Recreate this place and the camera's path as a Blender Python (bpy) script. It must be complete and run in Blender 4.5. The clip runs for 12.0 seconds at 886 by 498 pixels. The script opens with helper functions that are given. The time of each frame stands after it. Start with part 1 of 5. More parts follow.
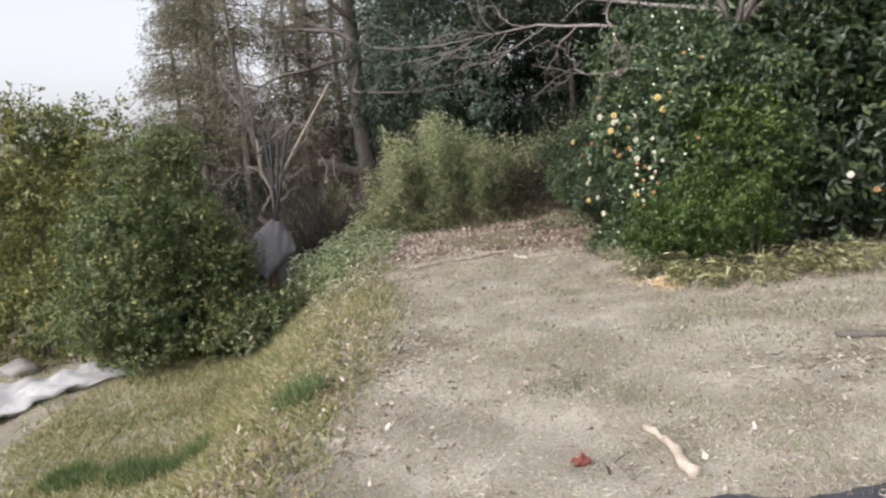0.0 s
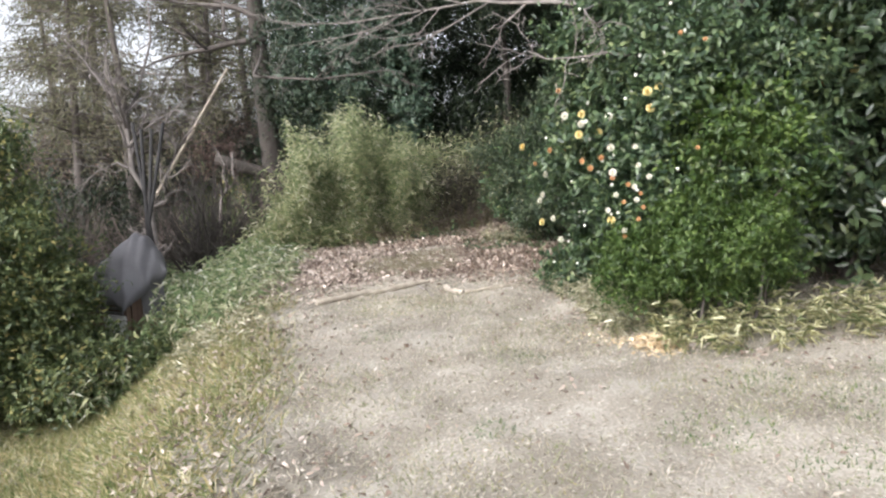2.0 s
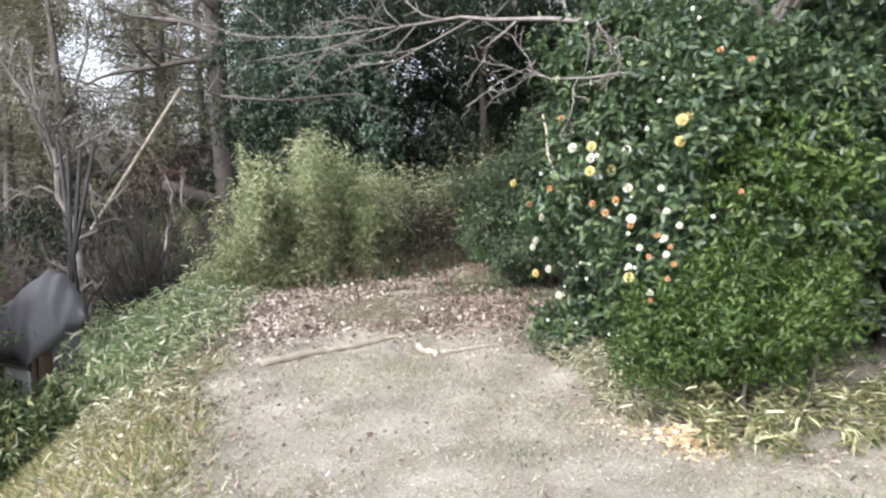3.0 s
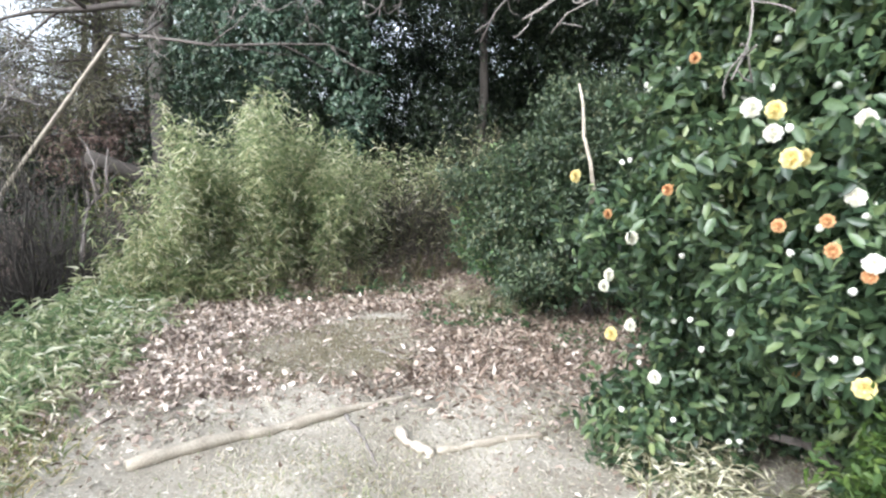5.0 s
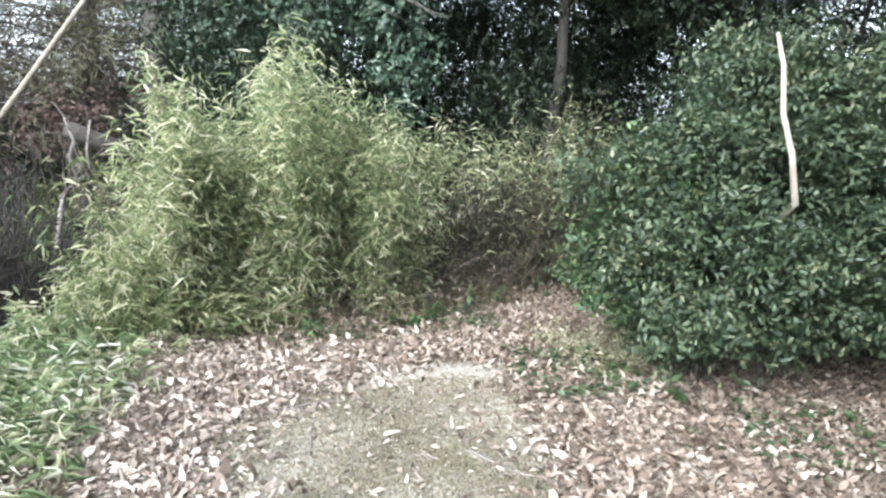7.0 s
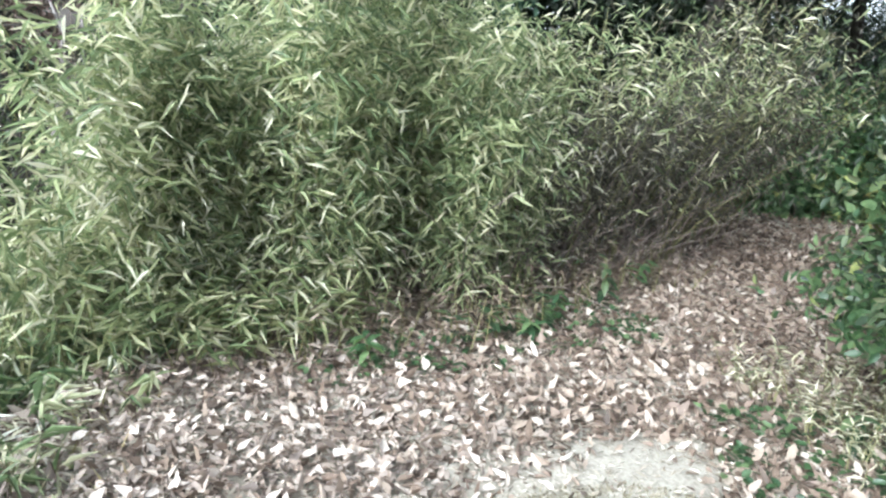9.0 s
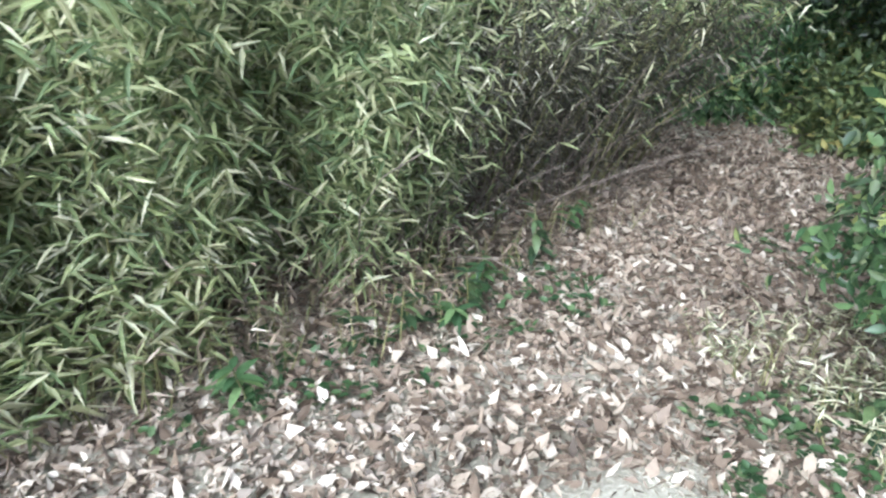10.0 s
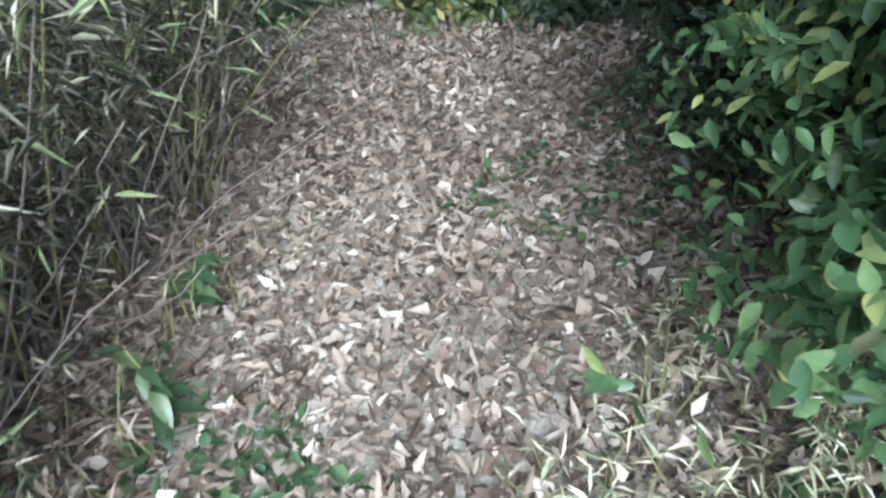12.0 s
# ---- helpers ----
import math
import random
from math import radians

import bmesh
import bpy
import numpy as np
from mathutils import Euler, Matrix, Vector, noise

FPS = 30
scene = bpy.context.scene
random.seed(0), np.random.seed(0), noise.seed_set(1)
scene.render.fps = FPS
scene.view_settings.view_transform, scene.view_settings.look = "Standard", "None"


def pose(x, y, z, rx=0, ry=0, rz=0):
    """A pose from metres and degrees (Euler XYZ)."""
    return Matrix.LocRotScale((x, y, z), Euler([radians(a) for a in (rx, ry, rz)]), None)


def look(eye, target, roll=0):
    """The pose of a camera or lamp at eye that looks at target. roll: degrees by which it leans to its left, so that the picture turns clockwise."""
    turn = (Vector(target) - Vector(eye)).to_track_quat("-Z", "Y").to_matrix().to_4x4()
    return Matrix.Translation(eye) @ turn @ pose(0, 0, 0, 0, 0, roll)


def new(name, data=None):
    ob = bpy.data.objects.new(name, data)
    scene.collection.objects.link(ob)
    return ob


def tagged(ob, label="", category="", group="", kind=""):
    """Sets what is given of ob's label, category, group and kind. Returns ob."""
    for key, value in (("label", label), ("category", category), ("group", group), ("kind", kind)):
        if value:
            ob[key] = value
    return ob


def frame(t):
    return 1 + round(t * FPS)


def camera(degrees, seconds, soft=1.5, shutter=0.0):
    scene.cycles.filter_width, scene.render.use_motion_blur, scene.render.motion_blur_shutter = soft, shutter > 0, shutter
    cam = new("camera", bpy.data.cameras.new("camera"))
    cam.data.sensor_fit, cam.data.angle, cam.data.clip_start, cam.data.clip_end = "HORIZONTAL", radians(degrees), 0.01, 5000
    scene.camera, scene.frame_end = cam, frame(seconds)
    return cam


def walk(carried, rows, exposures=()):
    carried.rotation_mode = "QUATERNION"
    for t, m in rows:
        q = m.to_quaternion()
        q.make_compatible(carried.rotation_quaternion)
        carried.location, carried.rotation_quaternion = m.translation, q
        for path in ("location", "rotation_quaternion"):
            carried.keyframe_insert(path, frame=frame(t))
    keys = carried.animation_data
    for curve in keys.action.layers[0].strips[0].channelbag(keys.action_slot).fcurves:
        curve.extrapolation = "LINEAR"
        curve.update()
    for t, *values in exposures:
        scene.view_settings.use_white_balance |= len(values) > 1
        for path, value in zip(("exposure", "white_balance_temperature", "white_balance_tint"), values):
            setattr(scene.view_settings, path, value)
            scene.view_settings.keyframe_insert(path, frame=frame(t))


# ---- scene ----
cam = camera(67.8, 12.0, soft=2.3, shutter=0.15)
METRES, EYE, TILT, LEAN, TURN = 12.9, 1.5, 0.0, 0.0, 0.0
ROWS = [
    (0.0, 0.0, 0.0, 0.0, -0.72, -8.06, 5.07),
    (0.5, 0.0012, 0.0328, -0.0021, -5.58, -6.52, 5.47),
    (1.0, 0.0036, 0.0702, -0.0006, -7.76, -7.54, 4.27),
    (1.5, 0.002, 0.1099, 0.0013, -10.38, -8.91, 4.32),
    (2.0, 0.0092, 0.1554, 0.0041, -7.45, -8.65, 3.24),
    (2.5, 0.0061, 0.1971, 0.0049, -11.01, -6.83, 1.09),
    (3.0, 0.0139, 0.2429, 0.0054, -10.37, -5.97, 1.47),
    (5.0, 0.0328, 0.4274, 0.003, -12.42, -6.84, -1.5),
    (5.5, 0.0343, 0.4751, 0.0048, -9.11, -7.97, -0.96),
    (6.0, 0.0265, 0.5168, 0.0064, -13.88, -8.65, -2.72),
    (6.5, 0.0264, 0.562, 0.006, -10.76, -7.42, -2.49),
    (7.0, 0.0167, 0.6049, 0.0031, -11.46, -8.2, -2.96),
    (7.5, 0.0206, 0.6525, 0.0025, -9.43, -10.72, -1.56),
    (9.5, 0.0188, 0.8152, 0.0016, -9.65, -20.32, -4.28),
    (10.0, 0.0322, 0.8513, -0.002, -16.03, -23.23, -0.93),
    (10.5, 0.0428, 0.8796, -0.0027, -25.29, -25.94, -0.01),
    (11.0, 0.057, 0.9068, -0.0067, -39.51, -32.31, 2.95),
    (11.5, 0.0834, 0.9322, -0.0045, -43.72, -34.48, 5.57),
    (12.0, 0.1026, 0.9689, -0.0081, -54.58, -34.73, 6.04),
]
BETWEEN = [(3.2, look((0.184, 3.334, 1.582), (0.456, 5.300, 1.336), -1.6)), (4.8, look((0.401, 5.269, 1.604), (0.814, 7.210, 1.349), 1.0)),
           (7.7, look((0.275, 8.622, 1.525), (0.583, 10.550, 1.089), 1.6)), (9.3, look((0.243, 10.354, 1.511), (0.480, 12.236, 0.878), 4.1))]
walk(cam, sorted([(t, pose(0, 0, EYE, TILT, LEAN, TURN) @ pose(METRES * x, METRES * y, METRES * z, 90 + pitch, roll, yaw)) for t, x, y, z, yaw, pitch, roll in ROWS] + BETWEEN, key=lambda row: row[0]),
     [(0.0, 0.38, 6500, 15), (0.5, 0.66, 6450, 15), (1.5, 0.78, 6350, 14), (3.0, 0.98, 6100, 13), (5.5, 1.3, 5850, 9), (7.5, 1.55, 5750, 7), (10.0, 1.4, 5500, 4), (12.0, 1.52, 5250, 4)])

# ---- world and light: a bright overcast sky ----
world = bpy.data.worlds.new("overcast_sky")
scene.world = world
world.use_nodes = True
wn, wl = world.node_tree.nodes, world.node_tree.links
sky = wn.new("ShaderNodeTexSky")
sky.sky_type = "NISHITA"
sky.sun_disc = False
sky.sun_elevation, sky.sun_rotation = radians(38), radians(225)
sky.air_density, sky.dust_density, sky.ozone_density = 1.0, 4.0, 1.0
pale = wn.new("ShaderNodeHueSaturation")
pale.inputs["Saturation"].default_value = 0.25
pale.inputs["Value"].default_value = 1.5
wl.new(sky.outputs[0], pale.inputs["Color"])
wl.new(pale.outputs[0], wn["Background"].inputs["Color"])
wn["Background"].inputs["Strength"].default_value = 0.15
sun = new("sun", bpy.data.lights.new("sun", "SUN"))
sun.data.energy, sun.data.angle, sun.data.color = 1.0, radians(40), (1.0, 0.985, 0.96)
sun.matrix_world = look((-6.5, -6.5, 7.2), (0, 0, 0))


# ---- materials ----
def node_material(name):
    m = bpy.data.materials.new(name)
    m.use_nodes = True
    return m, m.node_tree.nodes, m.node_tree.links, m.node_tree.nodes["Principled BSDF"]


def ramp(nodes, stops):
    r = nodes.new("ShaderNodeValToRGB")
    e = r.color_ramp.elements
    while len(e) < len(stops):
        e.new(0.5)
    for k, (at, c) in enumerate(stops):
        e[k].position, e[k].color = at, (*c, 1)
    return r


def leaf_material(name, stops, rough=0.5, glow=0.25, scale=1.2, random_per="island"):
    """Leaves: each leaf takes its own shade from the stops, drifting slowly over the plant; light shines through."""
    m, n, l, p = node_material(name)
    if random_per == "island":
        pick = n.new("ShaderNodeNewGeometry").outputs["Random Per Island"]
    else:
        pick = n.new("ShaderNodeObjectInfo").outputs["Random"]
    co = n.new("ShaderNodeNewGeometry").outputs["Position"]
    big = n.new("ShaderNodeTexNoise")
    big.inputs["Scale"].default_value, big.inputs["Detail"].default_value = scale, 2
    l.new(co, big.inputs["Vector"])
    mixv = n.new("ShaderNodeMath")
    mixv.operation = "MULTIPLY_ADD"
    mixv.inputs[1].default_value = 0.5
    l.new(big.outputs["Fac"], mixv.inputs[0])
    off = n.new("ShaderNodeMath")
    off.operation = "SUBTRACT"
    off.inputs[1].default_value = 0.25
    l.new(pick, off.inputs[0])
    l.new(off.outputs[0], mixv.inputs[2])
    r = ramp(n, stops)
    l.new(mixv.outputs[0], r.inputs[0])
    fine = n.new("ShaderNodeTexNoise")
    fine.inputs["Scale"].default_value, fine.inputs["Detail"].default_value = 60, 3
    l.new(co, fine.inputs["Vector"])
    mul = n.new("ShaderNodeMix")
    mul.data_type, mul.blend_type = "RGBA", "OVERLAY"
    mul.inputs[0].default_value = 0.35
    l.new(r.outputs[0], mul.inputs[6])
    l.new(fine.outputs["Fac"], mul.inputs[7])
    l.new(mul.outputs[2], p.inputs["Base Color"])
    p.inputs["Roughness"].default_value = rough
    if glow:
        tr = n.new("ShaderNodeBsdfTranslucent")
        l.new(mul.outputs[2], tr.inputs["Color"])
        mix = n.new("ShaderNodeMixShader")
        mix.inputs[0].default_value = glow
        l.new(p.outputs[0], mix.inputs[1])
        l.new(tr.outputs[0], mix.inputs[2])
        l.new(mix.outputs[0], n["Material Output"].inputs["Surface"])
    return m


def rough_material(name, stops, scale=6.0, rough=0.85, bump=0.4, fine_scale=70.0, stretch=(1, 1, 1)):
    """Bark, earth, stone, cloth: two scales of noise in colour and relief."""
    m, n, l, p = node_material(name)
    tc = n.new("ShaderNodeTexCoord")
    mp = n.new("ShaderNodeMapping")
    mp.inputs["Scale"].default_value = stretch
    l.new(tc.outputs["Object"], mp.inputs["Vector"])
    a, b = n.new("ShaderNodeTexNoise"), n.new("ShaderNodeTexNoise")
    a.inputs["Scale"].default_value, a.inputs["Detail"].default_value = scale, 5
    b.inputs["Scale"].default_value, b.inputs["Detail"].default_value = fine_scale, 4
    mix = n.new("ShaderNodeMix")
    mix.data_type = "FLOAT"
    mix.inputs[0].default_value = 0.4
    for t in (a, b):
        l.new(mp.outputs[0], t.inputs["Vector"])
    l.new(a.outputs["Fac"], mix.inputs[2])
    l.new(b.outputs["Fac"], mix.inputs[3])
    r = ramp(n, stops)
    l.new(mix.outputs[0], r.inputs[0])
    l.new(r.outputs[0], p.inputs["Base Color"])
    bp = n.new("ShaderNodeBump")
    bp.inputs["Strength"].default_value, bp.inputs["Distance"].default_value = bump, 0.02
    l.new(mix.outputs[0], bp.inputs["Height"])
    l.new(bp.outputs[0], p.inputs["Normal"])
    p.inputs["Roughness"].default_value = rough
    return m


MAT = {}
MAT["earth"] = rough_material("earth", [(0.25, (0.132, 0.114, 0.088)), (0.41, (0.207, 0.185, 0.145)), (0.52, (0.29, 0.264, 0.216)), (0.6, (0.405, 0.374, 0.317)), (0.74, (0.202, 0.198, 0.123))], 1.6, 0.95, 1.0, 55)
MAT["dry_grass"] = leaf_material("dry_grass", [(0.0, (0.191, 0.165, 0.122)), (0.3, (0.348, 0.309, 0.244)), (0.68, (0.522, 0.479, 0.392)), (0.82, (0.261, 0.27, 0.148)), (1.0, (0.174, 0.209, 0.087))], 0.7, 0.2, 1.1)
MAT["slope_grass"] = leaf_material("slope_grass", [(0.0, (0.0795, 0.124, 0.035)), (0.35, (0.199, 0.227, 0.08)), (0.65, (0.357, 0.288, 0.14)), (0.85, (0.457, 0.412, 0.24)), (1.0, (0.616, 0.577, 0.4))], 0.6, 0.3, 1.1)
MAT["green_grass"] = leaf_material("green_grass", [(0.0, (0.04, 0.09, 0.03)), (0.6, (0.09, 0.16, 0.05)), (1.0, (0.3, 0.3, 0.14))], 0.5, 0.25)
MAT["dead_leaf"] = leaf_material("dead_leaf", [(0.0, (0.066, 0.0458, 0.0334)), (0.3, (0.167, 0.119, 0.088)), (0.6, (0.273, 0.207, 0.158)), (0.88, (0.361, 0.295, 0.238)), (1.0, (0.475, 0.414, 0.352))], 0.6, 0.1, 1.5)
MAT["dead_leaf_piece"] = leaf_material("dead_leaf_piece", [(0.0, (0.088, 0.0616, 0.044)), (0.35, (0.202, 0.145, 0.11)), (0.7, (0.308, 0.238, 0.185)), (1.0, (0.44, 0.378, 0.317))], 0.6, 0.1, 1.5, "object")
MAT["bamboo_leaf"] = leaf_material("bamboo_leaf", [(0.0, (0.12, 0.17, 0.0807)), (0.3, (0.245, 0.303, 0.146)), (0.62, (0.414, 0.45, 0.234)), (0.84, (0.607, 0.589, 0.38)), (1.0, (0.804, 0.778, 0.613))], 0.42, 0.5, 0.8)
# withered bamboo, its colours lowered further to paint in the overhung hollow's shade
MAT["withered_shade_leaf"] = leaf_material("withered_shade_leaf", [(0.0, (0.0339, 0.0363, 0.0218)), (0.5, (0.0677, 0.0629, 0.0411)), (0.85, (0.121, 0.104, 0.075)), (1.0, (0.339, 0.319, 0.261))], 0.55, 0.3, 0.8)
MAT["sasa_leaf"] = leaf_material("sasa_leaf", [(0.0, (0.132, 0.197, 0.0975)), (0.4, (0.297, 0.394, 0.195)), (0.65, (0.495, 0.545, 0.312)), (0.86, (0.704, 0.696, 0.494)), (1.0, (0.88, 0.88, 0.78))], 0.42, 0.5, 0.8)
MAT["straw_leaf"] = leaf_material("straw_leaf", [(0.0, (0.14, 0.17, 0.09)), (0.4, (0.36, 0.35, 0.22)), (0.75, (0.6, 0.56, 0.4)), (1.0, (0.8, 0.77, 0.62))], 0.55, 0.25, 1.0)
MAT["camellia_leaf"] = leaf_material("camellia_leaf", [(0.0, (0.0295, 0.0536, 0.0292)), (0.45, (0.0639, 0.105, 0.0499)), (0.85, (0.12, 0.175, 0.0774)), (1.0, (0.206, 0.247, 0.104))], 0.33, 0.32, 1.0)
MAT["broad_leaf"] = leaf_material("broad_leaf", [(0.0, (0.0204, 0.0358, 0.0193)), (0.45, (0.0442, 0.07, 0.0329)), (0.85, (0.0825, 0.116, 0.0511)), (1.0, (0.142, 0.165, 0.0686))], 0.33, 0.32, 1.0)
MAT["camellia_piece"] = leaf_material("camellia_piece", [(0.0, (0.0312, 0.0578, 0.0309)), (0.6, (0.0722, 0.115, 0.0534)), (1.0, (0.14, 0.191, 0.086))], 0.33, 0.32, 1.0, "object")
MAT["dark_leaf"] = leaf_material("dark_leaf", [(0.0, (0.0104, 0.0191, 0.0107)), (0.5, (0.023, 0.0382, 0.0195)), (0.9, (0.0457, 0.0656, 0.031)), (1.0, (0.0796, 0.0918, 0.0438))], 0.38, 0.35, 0.7)
MAT["ivy_leaf"] = leaf_material("ivy_leaf", [(0.0, (0.0253, 0.0546, 0.0346)), (0.5, (0.0549, 0.0943, 0.0605)), (1.0, (0.118, 0.161, 0.104))], 0.3, 0.25, 0.8)
MAT["fresh_leaf"] = leaf_material("fresh_leaf", [(0.0, (0.0259, 0.0553, 0.0112)), (0.5, (0.0619, 0.111, 0.023)), (1.0, (0.123, 0.179, 0.0409))], 0.42, 0.35, 1.5)
MAT["olive_leaf"] = leaf_material("olive_leaf", [(0.0, (0.0474, 0.0743, 0.0298)), (0.5, (0.104, 0.14, 0.0546)), (0.9, (0.19, 0.218, 0.0795)), (1.0, (0.427, 0.375, 0.149))], 0.45, 0.35, 0.8)
MAT["young_leaf"] = leaf_material("young_leaf", [(0.0, (0.0739, 0.143, 0.0672)), (0.5, (0.148, 0.25, 0.114)), (0.9, (0.255, 0.375, 0.168)), (1.0, (0.538, 0.562, 0.215))], 0.28, 0.55, 1.5)
MAT["young_piece"] = leaf_material("young_piece", [(0.0, (0.0698, 0.136, 0.0645)), (0.5, (0.141, 0.237, 0.107)), (0.9, (0.255, 0.363, 0.161)), (1.0, (0.511, 0.538, 0.202))], 0.28, 0.55, 1.5, "object")
MAT["shrub_leaf"] = leaf_material("shrub_leaf", [(0.0, (0.0235, 0.0414, 0.0221)), (0.5, (0.0539, 0.0832, 0.0414)), (0.9, (0.107, 0.138, 0.0691)), (1.0, (0.207, 0.214, 0.117))], 0.42, 0.3, 0.9)
MAT["weathered_wood"] = rough_material("weathered_wood", [(0.3, (0.196, 0.167, 0.132)), (0.55, (0.345, 0.305, 0.241)), (0.8, (0.506, 0.46, 0.38))], 8, 0.85, 0.8, 80)
MAT["straw_bits"] = leaf_material("straw_bits", [(0.0, (0.139, 0.119, 0.0902)), (0.35, (0.312, 0.271, 0.209)), (0.75, (0.492, 0.447, 0.369)), (1.0, (0.623, 0.582, 0.508))], 0.7, 0.1, 1.6)
MAT["dark_bark"] = rough_material("dark_bark", [(0.3, (0.03, 0.026, 0.022)), (0.6, (0.065, 0.056, 0.048)), (0.8, (0.11, 0.096, 0.084))], 7, 0.95, 0.9, 60, (1, 1, 0.25))
MAT["fringe_leaf"] = leaf_material("fringe_leaf", [(0.0, (0.106, 0.144, 0.0594)), (0.3, (0.253, 0.267, 0.119)), (0.6, (0.486, 0.462, 0.248)), (1.0, (0.774, 0.76, 0.515))], 0.5, 0.3, 1.5)
MAT["yellow_leaf"] = leaf_material("yellow_leaf", [(0.0, (0.06, 0.08, 0.026)), (0.45, (0.14, 0.165, 0.052)), (0.85, (0.26, 0.27, 0.08)), (1.0, (0.46, 0.42, 0.15))], 0.45, 0.35, 0.8)
MAT["moss"] = leaf_material("moss", [(0.0, (0.119, 0.101, 0.0612)), (0.5, (0.195, 0.17, 0.107)), (1.0, (0.279, 0.248, 0.171))], 0.8, 0.15, 2.0)
MAT["cedar_leaf"] = leaf_material("cedar_leaf", [(0.0, (0.0829, 0.0788, 0.054)), (0.5, (0.159, 0.144, 0.0954)), (0.85, (0.231, 0.216, 0.133)), (1.0, (0.166, 0.199, 0.0829))], 0.6, 0.35, 0.4)
MAT["bleached_leaf"] = leaf_material("bleached_leaf", [(0.0, (0.13, 0.101, 0.0829)), (0.3, (0.306, 0.245, 0.203)), (0.6, (0.464, 0.388, 0.327)), (1.0, (0.688, 0.607, 0.531))], 0.6, 0.1, 1.5)
MAT["brown_leaf"] = leaf_material("brown_leaf", [(0.0, (0.0595, 0.05, 0.0428)), (0.5, (0.143, 0.117, 0.0976)), (0.9, (0.249, 0.196, 0.161)), (1.0, (0.357, 0.238, 0.19))], 0.65, 0.3, 0.7)
MAT["pink_leaf"] = leaf_material("pink_leaf", [(0.0, (0.091, 0.0585, 0.048)), (0.5, (0.196, 0.133, 0.112)), (1.0, (0.315, 0.234, 0.2))], 0.6, 0.35, 1.0)
MAT["creeper_leaf"] = leaf_material("creeper_leaf", [(0.0, (0.028, 0.06, 0.0256)), (0.5, (0.06, 0.108, 0.044)), (1.0, (0.128, 0.184, 0.08))], 0.4, 0.3, 0.8)
MAT["bark"] = rough_material("bark", [(0.3, (0.06, 0.05, 0.044)), (0.6, (0.13, 0.113, 0.1)), (0.8, (0.2, 0.18, 0.16))], 7, 0.9, 0.9, 60, (1, 1, 0.25))
MAT["pale_bark"] = rough_material("pale_bark", [(0.3, (0.115, 0.1, 0.09)), (0.55, (0.21, 0.187, 0.17)), (0.8, (0.33, 0.305, 0.28))], 9, 0.85, 0.6, 70)
MAT["twig"] = rough_material("twig", [(0.3, (0.1, 0.078, 0.066)), (0.7, (0.22, 0.175, 0.15))], 9, 0.85, 0.3)
MAT["culm"] = rough_material("culm", [(0.3, (0.105, 0.112, 0.0375)), (0.7, (0.24, 0.217, 0.105))], 10, 0.5, 0.2)
MAT["dead_wood"] = rough_material("dead_wood", [(0.3, (0.28, 0.235, 0.18)), (0.55, (0.45, 0.395, 0.32)), (0.8, (0.6, 0.55, 0.47))], 8, 0.8, 0.6, 80, (1, 1, 1))
MAT["black_post"] = rough_material("black_post", [(0.3, (0.0072, 0.0072, 0.0072)), (0.7, (0.024, 0.0216, 0.0204))], 8, 0.7, 0.3)
MAT["tarp"] = rough_material("tarp", [(0.3, (0.096, 0.0936, 0.098)), (0.6, (0.152, 0.148, 0.152)), (0.8, (0.216, 0.211, 0.216))], 3, 0.5, 0.25, 90)
MAT["panel_white"] = rough_material("panel_white", [(0.3, (0.5, 0.5, 0.48)), (0.7, (0.75, 0.75, 0.73))], 6, 0.6, 0.2)
MAT["smudge"] = rough_material("smudge", [(0.3, (0.03, 0.035, 0.03)), (0.7, (0.08, 0.09, 0.08))], 20, 0.8, 0.2)
MAT["plank"] = rough_material("plank", [(0.3, (0.08, 0.05, 0.035)), (0.7, (0.2, 0.13, 0.09))], 5, 0.8, 0.5, 50, (3, 3, 0.4))
MAT["sheet_white"] = rough_material("sheet_white", [(0.3, (0.375, 0.375, 0.375)), (0.7, (0.6, 0.6, 0.6))], 4, 0.4, 0.3)
MAT["stone"] = rough_material("stone", [(0.3, (0.16, 0.155, 0.14)), (0.6, (0.3, 0.29, 0.27)), (0.8, (0.42, 0.41, 0.38))], 5, 0.9, 0.9, 40)
MAT["dark_cloth"] = rough_material("dark_cloth", [(0.3, (0.0216, 0.0234, 0.0288)), (0.7, (0.072, 0.0756, 0.0864))], 8, 0.7, 0.4)
MAT["red_scrap"] = rough_material("red_scrap", [(0.3, (0.15, 0.0375, 0.0263)), (0.7, (0.285, 0.09, 0.0675))], 14, 0.6, 0.3)
MAT["chips"] = leaf_material("chips", [(0.0, (0.42, 0.3, 0.16)), (0.5, (0.66, 0.53, 0.34)), (1.0, (0.82, 0.72, 0.54))], 0.7, 0.0, 4.0)
MAT["petal_white"] = leaf_material("petal_white", [(0.0, (0.7, 0.68, 0.55)), (1.0, (0.85, 0.84, 0.76))], 0.5, 0.25, 6.0)
MAT["petal_cream"] = leaf_material("petal_cream", [(0.0, (0.7, 0.58, 0.22)), (1.0, (0.84, 0.74, 0.4))], 0.5, 0.25, 6.0)
MAT["petal_orange"] = leaf_material("petal_orange", [(0.0, (0.45, 0.209, 0.088)), (1.0, (0.684, 0.437, 0.22))], 0.5, 0.2, 6.0)
MAT["yellow_bag"] = rough_material("yellow_bag", [(0.3, (0.5, 0.42, 0.1)), (0.7, (0.72, 0.66, 0.28))], 9, 0.5, 0.2)


